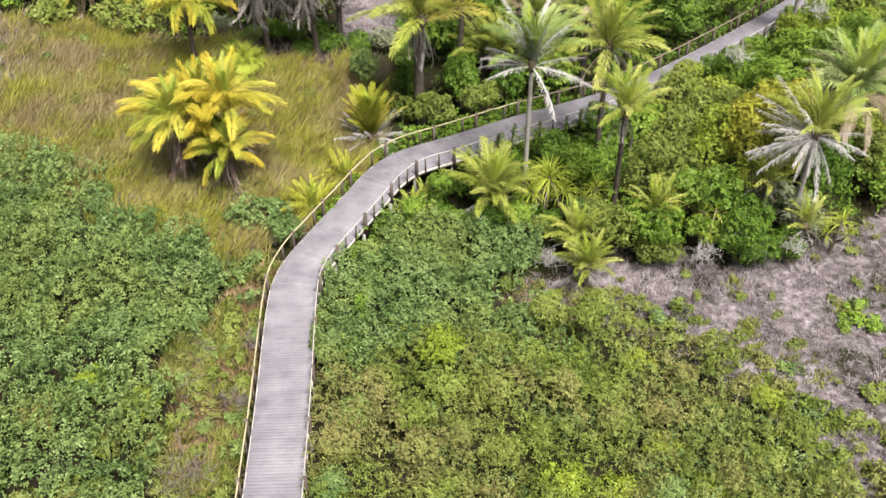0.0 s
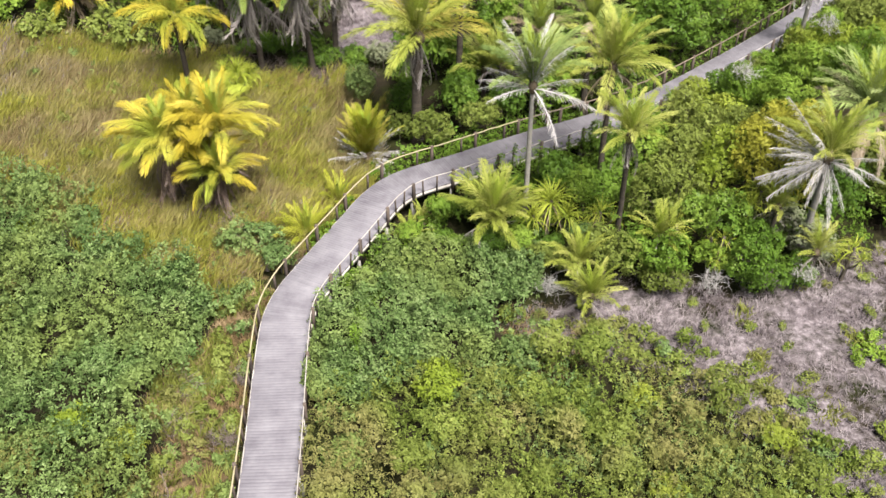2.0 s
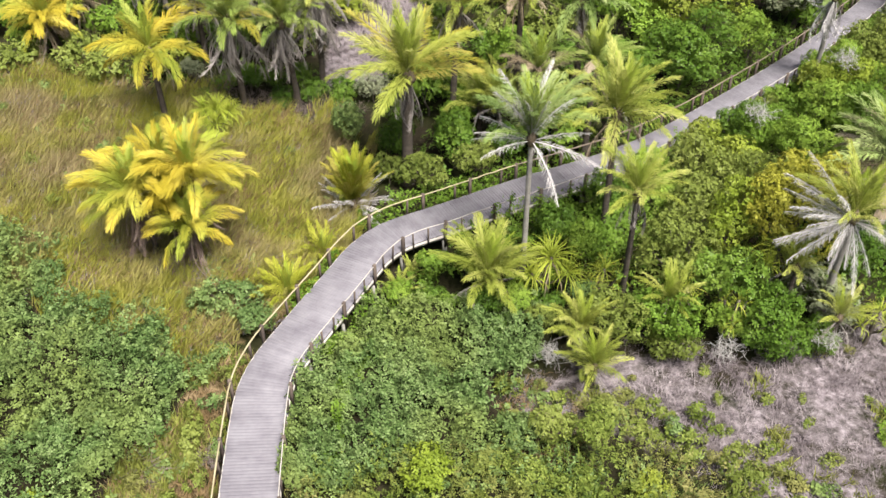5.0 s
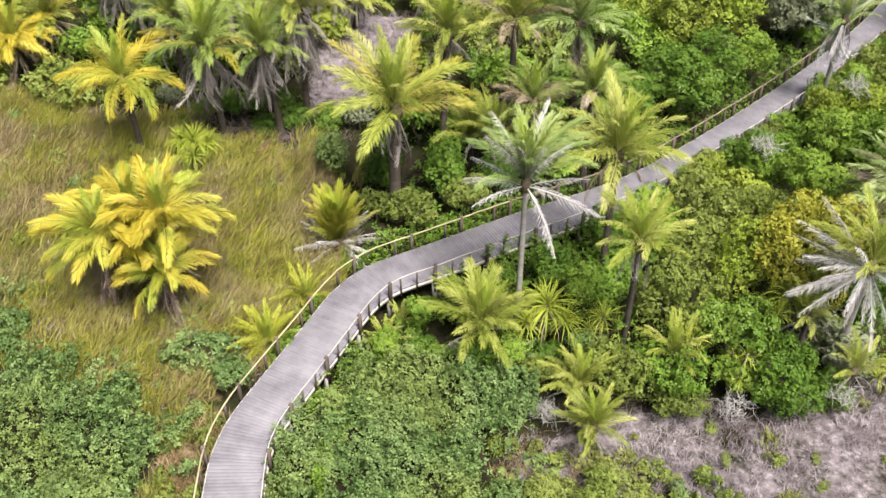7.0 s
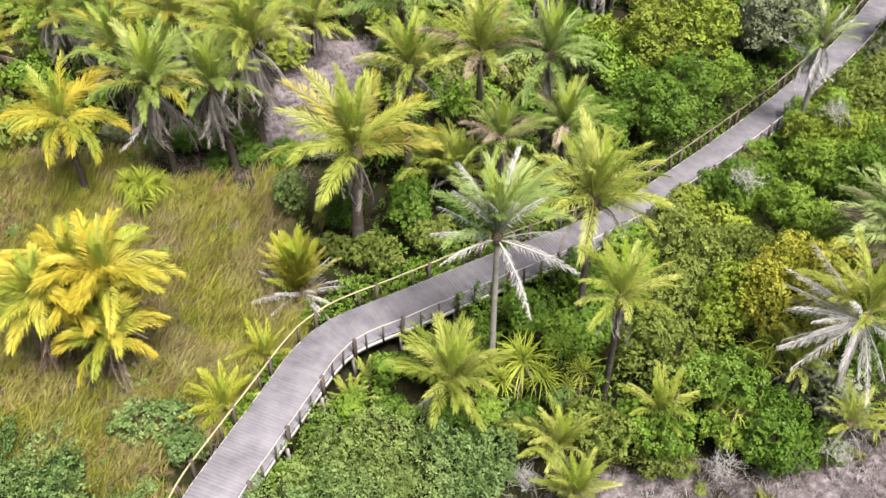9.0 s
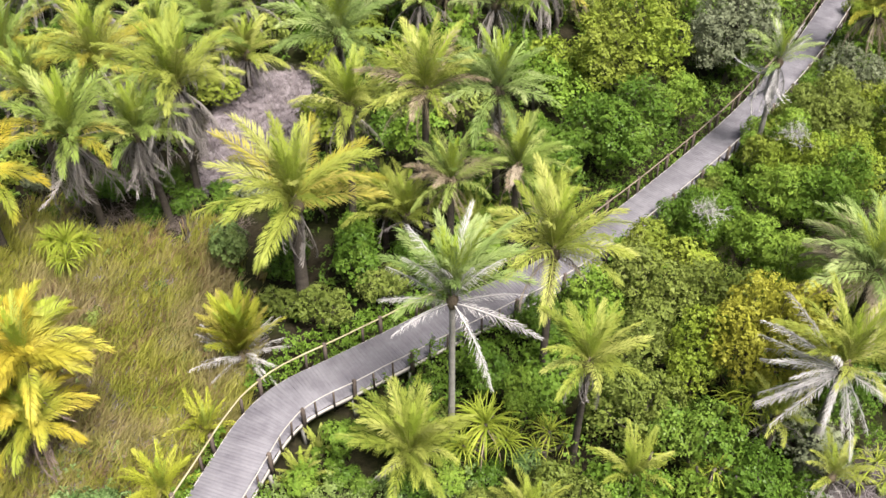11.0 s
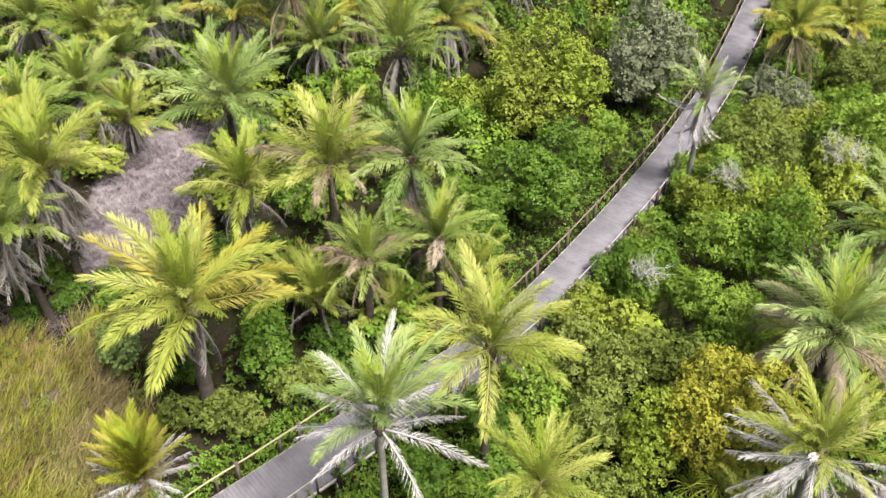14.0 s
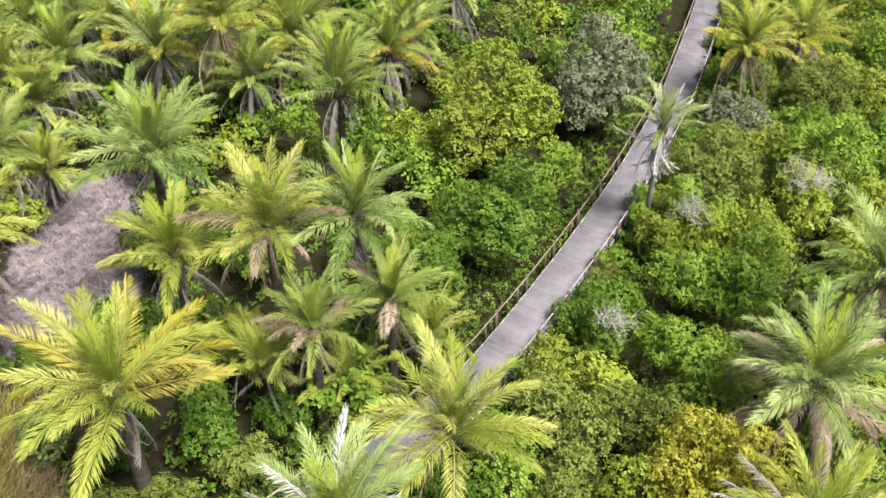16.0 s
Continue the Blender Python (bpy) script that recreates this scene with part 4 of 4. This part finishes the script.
def shrubs():
    r = np.random.default_rng(11)
    spots = []

    def fill(poly, gap, tries, choose, keep=1.7, dead=(), far=None):
        p = np.array(poly)
        lo, hi = np.maximum(p.min(0), (-40, 14)), np.minimum(p.max(0), (54, 98))
        for _ in range(tries):
            x, y = r.uniform(lo[0], hi[0]), r.uniform(lo[1], hi[1])
            if not inside(poly, np.array(x), np.array(y)) or any(inside(d, np.array(x), np.array(y)) for d in dead):
                continue
            g = gap * r.uniform(0.8, 1.2)
            if any((x - a) ** 2 + (y - b) ** 2 < (0.5 * (g + c)) ** 2 for a, b, c in spots):
                continue
            top, rad, kind, style = choose(x, y)
            if from_deck(x, y)[0] < keep + rad * (0.6 if y < 1.035 * x + 42 else 0.78):
                continue
            spots.append((x, y, g))
            if far is not None:
                far.append((x, y, float(fall(x)) + top, rad, kind, style, int(r.integers(3)), r.uniform(0, 360)))
                continue
            plant(x, y, float(fall(x)) + top, rad, kind, style, int(r.integers(3)), r.uniform(0, 360))

    pick = lambda names, w: names[int(r.choice(len(names), p=w))]
    # trees and shrubs that stand out
    for x, y, top, rad, kind, style in [
            (25.3, 61.0, 5.4, 1.8, "mid", "tree"), (23.3, 59.6, 4.6, 1.6, "lime", "tree"), (27.3, 63.4, 5.2, 1.8, "olive", "tree"),
            (17.9, 69.6, 8.8, 4.3, "lime", "big"), (15.8, 63.0, 6.3, 3.6, "deep", "big"), (25.2, 72.4, 8.2, 3.7, "grey", "big"), (21.0, 66.9, 4.6, 1.9, "mid", "tree"),
            (11.6, 60.6, 5.2, 2.4, "deep", "big"), (28.72, 63.52, 5.89, 2.6, "olive", "big"), (24.65, 54.50, 7.15, 2.5, "mid", "big"), (18.15, 54.21, 4.85, 1.6, "mid", "tree")] + [
            (20.33, 52.59, 5.34, 1.8, "mid", "tree"), (22.51, 55.89, 5.77, 1.9, "mid", "tree"), (34.83, 62.94, 7.07, 3.2, "mid", "big"), (38.74, 70.33, 5.76, 3.0, "olive", "big"),
            (31.44, 60.04, 5.76, 2.4, "lime", "tree"), (25.15, 59.22, 5.40, 2.0, "lime", "tree"), (27.19, 56.77, 6.25, 2.2, "lime", "tree"), (17.65, 49.26, 4.90, 2.3, "olive", "tree"),
            (18.00, 44.63, 8.48, 2.9, "gold", "big"), (12.45, 42.52, 5.6, 2.5, "olive", "tree"), (14.18, 41.02, 4.7, 2.2, "deep", "bush"), (16.19, 39.08, 3.9, 2.0, "deep", "bush")] + [
            (8.99, 39.07, 3.6, 2.0, "olive", "bush"), (11.35, 39.07, 3.7, 2.1, "mid", "bush"), (15.18, 44.81, 5.9, 2.1, "lime", "tree"), (11.64, 48.50, 4.78, 2.3, "mid", "tree"),
            (14.70, 49.82, 5.2, 2.3, "olive", "tree"), (9.53, 48.28, 3.72, 1.5, "deep", "bush"), (6.34, 45.85, 3.62, 1.5, "deep", "bush"), (7.84, 44.06, 3.40, 1.3, "mid", "bush"),
            (20.91, 49.58, 5.38, 2.5, "mid", "tree"), (21.67, 43.95, 5.2, 2.4, "deep", "tree"), (13.53, 46.46, 5.1, 2.1, "olive", "tree"),
            (-5.75, 55.47, 3.13, 1.7, "sea", "bush"), (0.86, 53.53, 3.67, 2.0, "deep", "bush"), (-0.98, 51.01, 2.80, 1.6, "olive", "bush"), (2.06, 52.01, 3.02, 1.5, "olive", "bush")] + [
            (3.90, 53.81, 3.14, 1.6, "deep", "bush"), (-2.94, 51.71, 2.09, 1.3, "olive", "bush"), (-2.79, 54.96, 2.65, 1.7, "deep", "bush"), (0.83, 55.73, 3.30, 1.7, "mid", "bush"),
            (-8.26, 72.42, 2.70, 2.4, "lime", "tree"), (-9.9, 40.2, 2.3, 2.0, "sea", "bush"), (-8.21, 38.88, 1.84, 1.1, "sea", "low"), (0.12, 43.25, 1.90, 1.0, "mid", "low"),
            (-1.57, 41.11, 1.70, 0.9, "mid", "low"), (9.95, 56.77, 4.50, 1.8, "deep", "tree"), (25.87, 72.84, 4.51, 2.3, "mid", "tree"), (15.92, 56.31, 0.61, 0.8, "mid", "low")]:
        spots.append((x, y, rad * 1.55))
        plant(x, y, top, rad, kind, style, int(r.integers(3)), r.uniform(0, 360))
    # bushes that lean against the far stretch of the boardwalk
    for i in range(0, len(CENTRE), 9):
        if 12.5 < CENTRE[i][0] < 40 and r.random() < 0.86:
            x, y = CENTRE[i] + SIDE[i] * (1.75 + r.uniform(-0.15, 0.4))
            if all((x - a) ** 2 + (y - b) ** 2 > 2.0 for a, b in ((16.1, 55.1), (22.6, 60.9))):
                plant(x, y, r.uniform(2.0, 3.2), r.uniform(0.9, 1.25), pick(["mid", "deep", "lime", "olive"], [0.4, 0.25, 0.2, 0.15]), "bush", int(r.integers(3)), r.uniform(0, 360))
    # bushes at the foot of the wood
    for x, y, top, rad, kind in [(16.81, 38.35, 2.4, 1.5, "deep"), (11.94, 38.31, 2.2, 1.4, "olive"), (14.38, 39.58, 2.6, 1.2, "mid"), (19.10, 39.18, 2.0, 1.2, "deep")]:
        spots.append((x, y, rad * 1.2))
        plant(x, y, top, rad, kind, "bush", int(r.integers(3)), r.uniform(0, 360))
    fill(FRONT, 1.75, 900, lambda x, y: (r.uniform(1.1, 2.4) * (0.7 if x > 10 else 1), r.uniform(0.9, 1.4), pick(["lime", "olive", "scrub", "sea"], [0.16, 0.2, 0.44, 0.2]), "low"), 1.0)
    low = []
    fill(COVER, 2.3, 1500, lambda x, y: (r.uniform(0.9, 1.8), r.uniform(1.0, 1.6), pick(["scrub", "lime", "sea"], [0.34, 0.26, 0.4] if y < 29 else [0.12, 0.08, 0.8]), "low"), 1.0, (), low)
    joined_plants("cover_shrubs", low, "the low swamp cover", "shrub thicket")
    gap = [(-3, 40.5), (1.5, 44.6), (7, 45.5), (9.8, 41.5), (8, 38.5), (5, 38.6), (0, 41.5)]
    fill(gap, 1.3, 300, lambda x, y: (r.uniform(0.7, 1.9), r.uniform(0.7, 1.2), pick(["mid", "olive", "sea", "deep"], [0.4, 0.3, 0.15, 0.15]), "low"), 1.9)
    fill(MAT, 2.4, 200, lambda x, y: (r.uniform(0.8, 1.2), r.uniform(0.9, 1.2), "sea", "low"), 1.0)
    fill(SHADE, 1.7, 300, lambda x, y: (r.uniform(0.8, 2.2), r.uniform(0.9, 1.4), pick(["deep", "grey"], [0.85, 0.15]), "bush"), 1.4, ([(-18, 57), (-2, 53), (-2, 58.5), (-18, 60.6)],))
    fill(REEDS, 3.2, 260, lambda x, y: (r.uniform(0.5, 1.1), r.uniform(0.5, 0.95), pick(["sea", "olive"], [0.5, 0.5]), "tuft"), 1.4)
    fill(VERGE, 1.05, 900, lambda x, y: (r.uniform(0.4, 1.1), r.uniform(0.45, 0.95), pick(["scrub", "sea", "olive"], [0.4, 0.3, 0.3]), "tuft"), 1.2)
    fill(WOOD, 2.2, 4000, lambda x, y: (r.uniform(2.8, 4.8) * (1 if y > 40 else 0.75), r.uniform(1.7, 2.5), pick(["mid", "deep", "olive", "lime", "grey"], [0.36, 0.08, 0.12, 0.36, 0.08]), "tree"), 1.25)
    thicket = []
    fill(BACK, 2.6, 4000, lambda x, y: (r.uniform(2.0, 4.6), r.uniform(1.4, 2.4), pick(["mid", "deep", "olive", "lime"], [0.34, 0.28, 0.26, 0.12]), "far"), 1.3, (CLEARING, SHADE), thicket)
    joined_plants("palm_thicket", thicket, "the thicket under the palms", "thicket")
    sparse = []
    margin = [(3.8, 36.2), (8.1, 36.4), (13.0, 34.6), (17.5, 31), (20.5, 23), (22, 15), (17.9, 22.7), (16.6, 28.2), (12.7, 31.9), (8.2, 34.0), (4.2, 33.1)]
    fill(margin, 0.8, 1300, lambda x, y: (r.uniform(0.25, 0.8), r.uniform(0.45, 0.95), pick(["scrub", "sea", "olive"], [0.6, 0.2, 0.2]), "tuft"), 1.5, (), sparse)
    fill(DRY, 1.15, 420, lambda x, y: (r.uniform(0.2, 0.45), r.uniform(0.35, 0.9) * (1.1 if y < 30 else 0.7), pick(["scrub", "olive"], [0.7, 0.3]), "tuft"), 1.5, (), sparse)
    for x, y, rad in ((21.2, 34.6, 0.9), (22.3, 34.2, 0.8), (21.8, 35.5, 0.7), (20.6, 33.8, 0.5)):
        sparse.append((x, y, 0.5, rad, "mid", "tuft", int(r.integers(3)), r.uniform(0, 360)))
    joined_plants("dry_shrubs", sparse, "the dry clearing", "small shrubs")


def palms():
    P = palm
    P((4.61, 42.83, 9.87), (4.73, 43.19), 3.3, 22, "pale", 9, "ash", 2, GREY_BARK, 0.125, (86, 40), "tall grey-trunked palm with a skirt of bleached fronds", "ash", dead_len=(0.75, 1.1), plume=True)
    P((-1.75, 51.5, 7.75), (-1.9, 51.9), 4.2, 27, "lime", 14, "grey", -64, BARK, 0.28, (86, 8), "broad yellow-green palm with a full crown", aged="aged")
    P((9.35, 40.5, 8.5), (9.75, 41.9), 2.5, 17, "lime", 12, "grey", -66, BARK, 0.13, (86, 20), "slender palm with a small yellow-green crown")
    P((8.88, 45.79, 9.26), (9.1, 46.5), 3.4, 22, "lime", 6, "tan", -40, BARK, 0.15, (86, 2), "yellow-green palm close to the boardwalk")
    P((-17.9, 57.0, 5.6), (-17.9, 57.4), 3.6, 15, "yellow", 3, "tan", -50, BARK, 0.16, (82, -6), "yellow coconut palm standing in the reeds", full=1.1)
    for k, (h, b, L, n) in enumerate([((-14.72, 43.96, 5.91), (-14.36, 44.32), 3.2, 20), ((-12.01, 44.75, 6.57), (-12.55, 44.93), 3.2, 20), ((-11.93, 43.34, 4.50), (-12.29, 43.76), 2.6, 16), ((-13.77, 45.51, 6.24), (-13.65, 45.51), 3.0, 16)]):
        P((h[0] - 0.35, h[1], h[2] - 1.3), (b[0] - 0.35, b[1]), L * 1.02, n + 6, "yellow", 30, "brown", -66, BARK, 0.11, (88, 18), "bright yellow coconut palm in a clump of four", None, "palm_tree", k, full=1.0, dead_len=(0.5, 1.1))
    P((-4.75, 48.9, 1.0), (-4.7, 49.0), 2.9, 46, "sun", 32, "ash", 14, BARK, 0.28, (90, 52), "short bushy yellow-green palm with ashen dead fronds", None, dead_len=(0.6, 0.95), full=1.1, brush=True, plume=True, aged="aged")
    P((19.18, 40.74, 7.48), (19.54, 41.22), 3.1, 17, "lime", 26, "ash", 0, GREY_BARK, 0.16, (84, 34), "palm with a shock of white dead fronds", None, dead_len=(0.8, 1.2), dead_side=(215, 95), plume=True, full=0.85)
    P((23.03, 46.46, 6.8), (23.4, 46.9), 3.8, 26, "pale", 22, "tan", 8, BARK, 0.18, (84, 20), "broad pale palm with tan dying fronds", "tan", dead_side=(215, 120), dead_len=(0.8, 1.0), plume=True)
    P((0.20, 63.68, 9.27), (-0.16, 64.52), 3.9, 26, "pale", 8, "grey", -35, BARK, 0.2, (86, 10), "tall palm with a light young heart")
    P((0.78, 56.47, 9.42), (0.54, 57.19), 2.9, 20, "lime", 10, "grey", -50, BARK, 0.18, (86, 14), "palm with a skirt of ashen fronds beside a clearing")
    P((4.38, 55.92, 10.54), (4.38, 56.76), 3.4, 22, "lime", 14, "tan", -15, BARK, 0.18, (86, 6), "palm with many browned fronds", "tan")
    P((7.82, 56.26, 10.24), (8.12, 56.98), 3.2, 24, "pale", 9, "grey", -60, BARK, 0.18, (86, 0), "green palm with fronds hanging round the trunk")
    P((5.48, 53.85, 6.78), (5.48, 54.09), 2.7, 20, "green", 10, "tan", -30, BARK, 0.18, (86, 10), "low green palm above the undergrowth", "tan")
    P((8.68, 54.38, 7.14), (8.74, 54.74), 2.8, 22, "green", 10, "tan", -30, BARK, 0.18, (86, 10), "low green palm above the boardwalk", "tan")
    P((24.11, 62.39, 7.79), (24.47, 62.99), 2.3, 16, "pale", 26, "ash", -72, GREY_BARK, 0.14, (86, 30), "thin palm with bleached fronds beside the boardwalk", "ash", dead_len=(0.9, 1.35))
    P((9.08, 67.94, 8.95), (9.32, 68.78), 3.7, 24, "green", 12, "grey", -35, BARK, 0.18, (86, 10), "green palm behind the round trees", "pale")
    for k, (h, L, col, dk) in enumerate([((-13.00, 57.65, 7.55), 3.2, "green", "ash"), ((-10.05, 58.61, 6.98), 2.9, "green", "ash"), ((-8.01, 60.50, 8.56), 3.5, "lime", "ash"), ((-18.86, 67.32, 6.81), 3.2, "green", "ash"),
                                         ((-14.99, 74.04, 6.15), 3.3, "green", "ash"), ((-6.85, 78.35, 4.35), 3.0, "green", "ash"), ((0.26, 81.11, 5.18), 3.5, "pale", "ash"), ((3.94, 78.73, 7.95), 3.4, "lime", "tan")] + [
                                         ((-4.76, 87.79, 4.88), 3.3, "pale", "ash"), ((8.23, 80.08, 5.57), 3.4, "green", "tan"), ((27.12, 49.29, 8.87), 3.0, "pale", "tan"), ((-28.24, 65.61, 2.86), 3.0, "yellow", "tan"),
                                         ((-26.96, 68.58, 3.39), 3.0, "lime", "tan"), ((-7.79, 88.04, 4.60), 3.2, "green", "ash"), ((15.19, 79.36, 5.76), 3.0, "green", "tan"), ((34.9, 72.6, 5.35), 2.9, "lime", "tan")] + [
                                         ((-22.79, 70.37, 5.38), 3.0, "lime", "ash"), ((-10.54, 68.50, 6.17), 3.2, "green", "ash"), ((-16.76, 64.05, 6.11), 3.0, "green", "ash"), ((19.35, 84.02, 5.63), 3.2, "green", "ash"),
                                         ((-12.52, 82.90, 4.94), 3.2, "green", "ash"), ((-21.43, 79.95, 4.98), 3.2, "green", "ash"), ((10.83, 91.53, 5.20), 3.2, "green", "ash"), ((1.66, 94.76, 4.09), 3.2, "pale", "ash"), ((-12.77, 63.91, 8.0), 3.3, "lime", "ash")] + [
                                         ((-8.46, 79.67, 5.50), 3.3, "lime", "ash"), ((-5.19, 81.18, 5.50), 3.2, "green", "ash"), ((-1.86, 84.38, 5.50), 3.2, "lime", "ash"), ((-8.41, 73.16, 5.00), 3.0, "green", "ash"), ((9.51, 82.38, 5.50), 3.2, "lime", "ash"), ((13.56, 77.35, 5.50), 3.0, "green", "ash"), ((-6.28, 73.04, 3.20), 2.4, "lime", "ash"), ((5.25, 77.63, 4.50), 2.6, "green", "ash"), ((39.57, 73.70, 5.00), 2.8, "lime", "ash")]):
        P(h, (h[0] + 0.4 * math.sin(k * 2), h[1] + 1.1), L * 1.12, 24, col, 30 if -18 < h[0] < -6 and h[1] < 62 else 20, "grey" if dk == "ash" else dk, -58 if -18 < h[0] < -6 and h[1] < 62 else -36, BARK, 0.17, (86, 12), "palm with a shaggy crown among other palms" if dk == "ash" else "palm with browned lower fronds at the wood's edge", None, "palm_tree", k, dead_len=(0.7, 1.15), aged="aged" if k % 3 == 0 else None)
    for k, (x, y, z, L, n, col) in enumerate([(2.94, 41.90, 1.87, 2.9, 30, "green"), (7.88, 36.46, 1.48, 1.9, 18, "green"), (7.34, 38.63, 1.70, 2.0, 18, "green"), (-7.3, 41.6, 0.3, 2.0, 16, "sun"), (-5.9, 44.8, 0.3, 1.7, 14, "sun"),
                                              (-1.66, 42.05, 0.25, 1.4, 10, "lime"), (-0.97, 43.41, 0.25, 1.2, 9, "lime"), (2.26, 57.07, 2.44, 2.6, 16, "green"), (6.82, 54.49, 2.71, 2.4, 16, "green"), (3.40, 54.99, 3.87, 2.4, 16, "green"),
                                              (11.47, 39.45, 2.97, 1.9, 12, "green"), (17.70, 41.28, 3.77, 1.8, 12, "green"), (19.53, 39.28, 2.50, 1.6, 10, "lime"), (10.29, 54.07, 4.97, 2.2, 12, "green")]):
        P((x, y, float(fall(x)) + z), (x, y), L * 1.08, n, "lime" if col == "green" else col, 4 if z < 1 else 6, "grey", 0, BARK, 0.12, (86, 28), "young stemless palm with arching fronds", None, "young_palm", k, "young palm")
    for k, (x, y, z, L, n) in enumerate([(-14.08, 55.75, 2.2, 2.3, 130), (5.98, 42.50, 2.7, 2.4, 100), (8.67, 42.40, 2.11, 1.8, 44), (16.93, 42.34, 3.90, 2.0, 70), (21.59, 39.94, 2.20, 1.6, 40), (12.40, 40.53, 2.85, 1.5, 30), (14.63, 39.51, 3.00, 1.4, 28)]):
        rosette(x, y, z, L, n, "screw pine with arching green and yellow strap leaves", 10 if k == 1 else 4, k)


def dead_wood():
    for k, (x, y, z, rad, mt) in enumerate([(-13.3, 43.1, 0.0, 2.1, TWIG_DARK), (-12.2, 42.8, 0.0, 1.8, TWIG_DARK), (-14.7, 43.4, 0.0, 1.7, TWIG_DARK), (-13.2, 58.6, 0.0, 1.6, TWIG_DARK), (-12.0, 59.9, 0.0, 1.8, TWIG_DARK), (-9.6, 60.6, 0.0, 1.7, TWIG_DARK), (-14.6, 60.8, 0.0, 1.9, TWIG_DARK), (-6.6, 58.8, 0.0, 1.6, TWIG_DARK), (-16.6, 61.6, 0.0, 1.7, TWIG_DARK), (-10.8, 58.6, 0.0, 1.5, TWIG_DARK), (-8.8, 59.2, 0.0, 1.4, TWIG_DARK), (-15.6, 59.4, 0.0, 1.5, TWIG_DARK), (18.02, 53.17, 4.63, 1.0, TWIG), (24.48, 58.93, 5.00, 1.1, TWIG), (30.59, 59.13, 5.60, 1.4, TWIG), (14.19, 37.74, 1.48, 0.8, TWIG), (19.02, 38.59, 1.42, 0.8, TWIG), (-9.98, 22.83, 0.85, 1.5, TWIG_DARK), (5.98, 37.59, 0.81, 0.9, TWIG), (-8.70, 27.36, 0.59, 0.8, TWIG_DARK), (-8.72, 31.14, 0.31, 0.6, TWIG_DARK), (-11.3, 30.4, 0.1, 1.3, TWIG_DARK), (-10.8, 28.2, 0.1, 1.2, TWIG_DARK)]):
        dead_bush(x, y, z, rad, "bleached leafless twigs standing out of the green" if mt is TWIG else "brown tangle of leafless twigs on the swamp floor", mt, 46, k)


thickets()
shrubs()
palms()
dead_wood()
boardwalk()
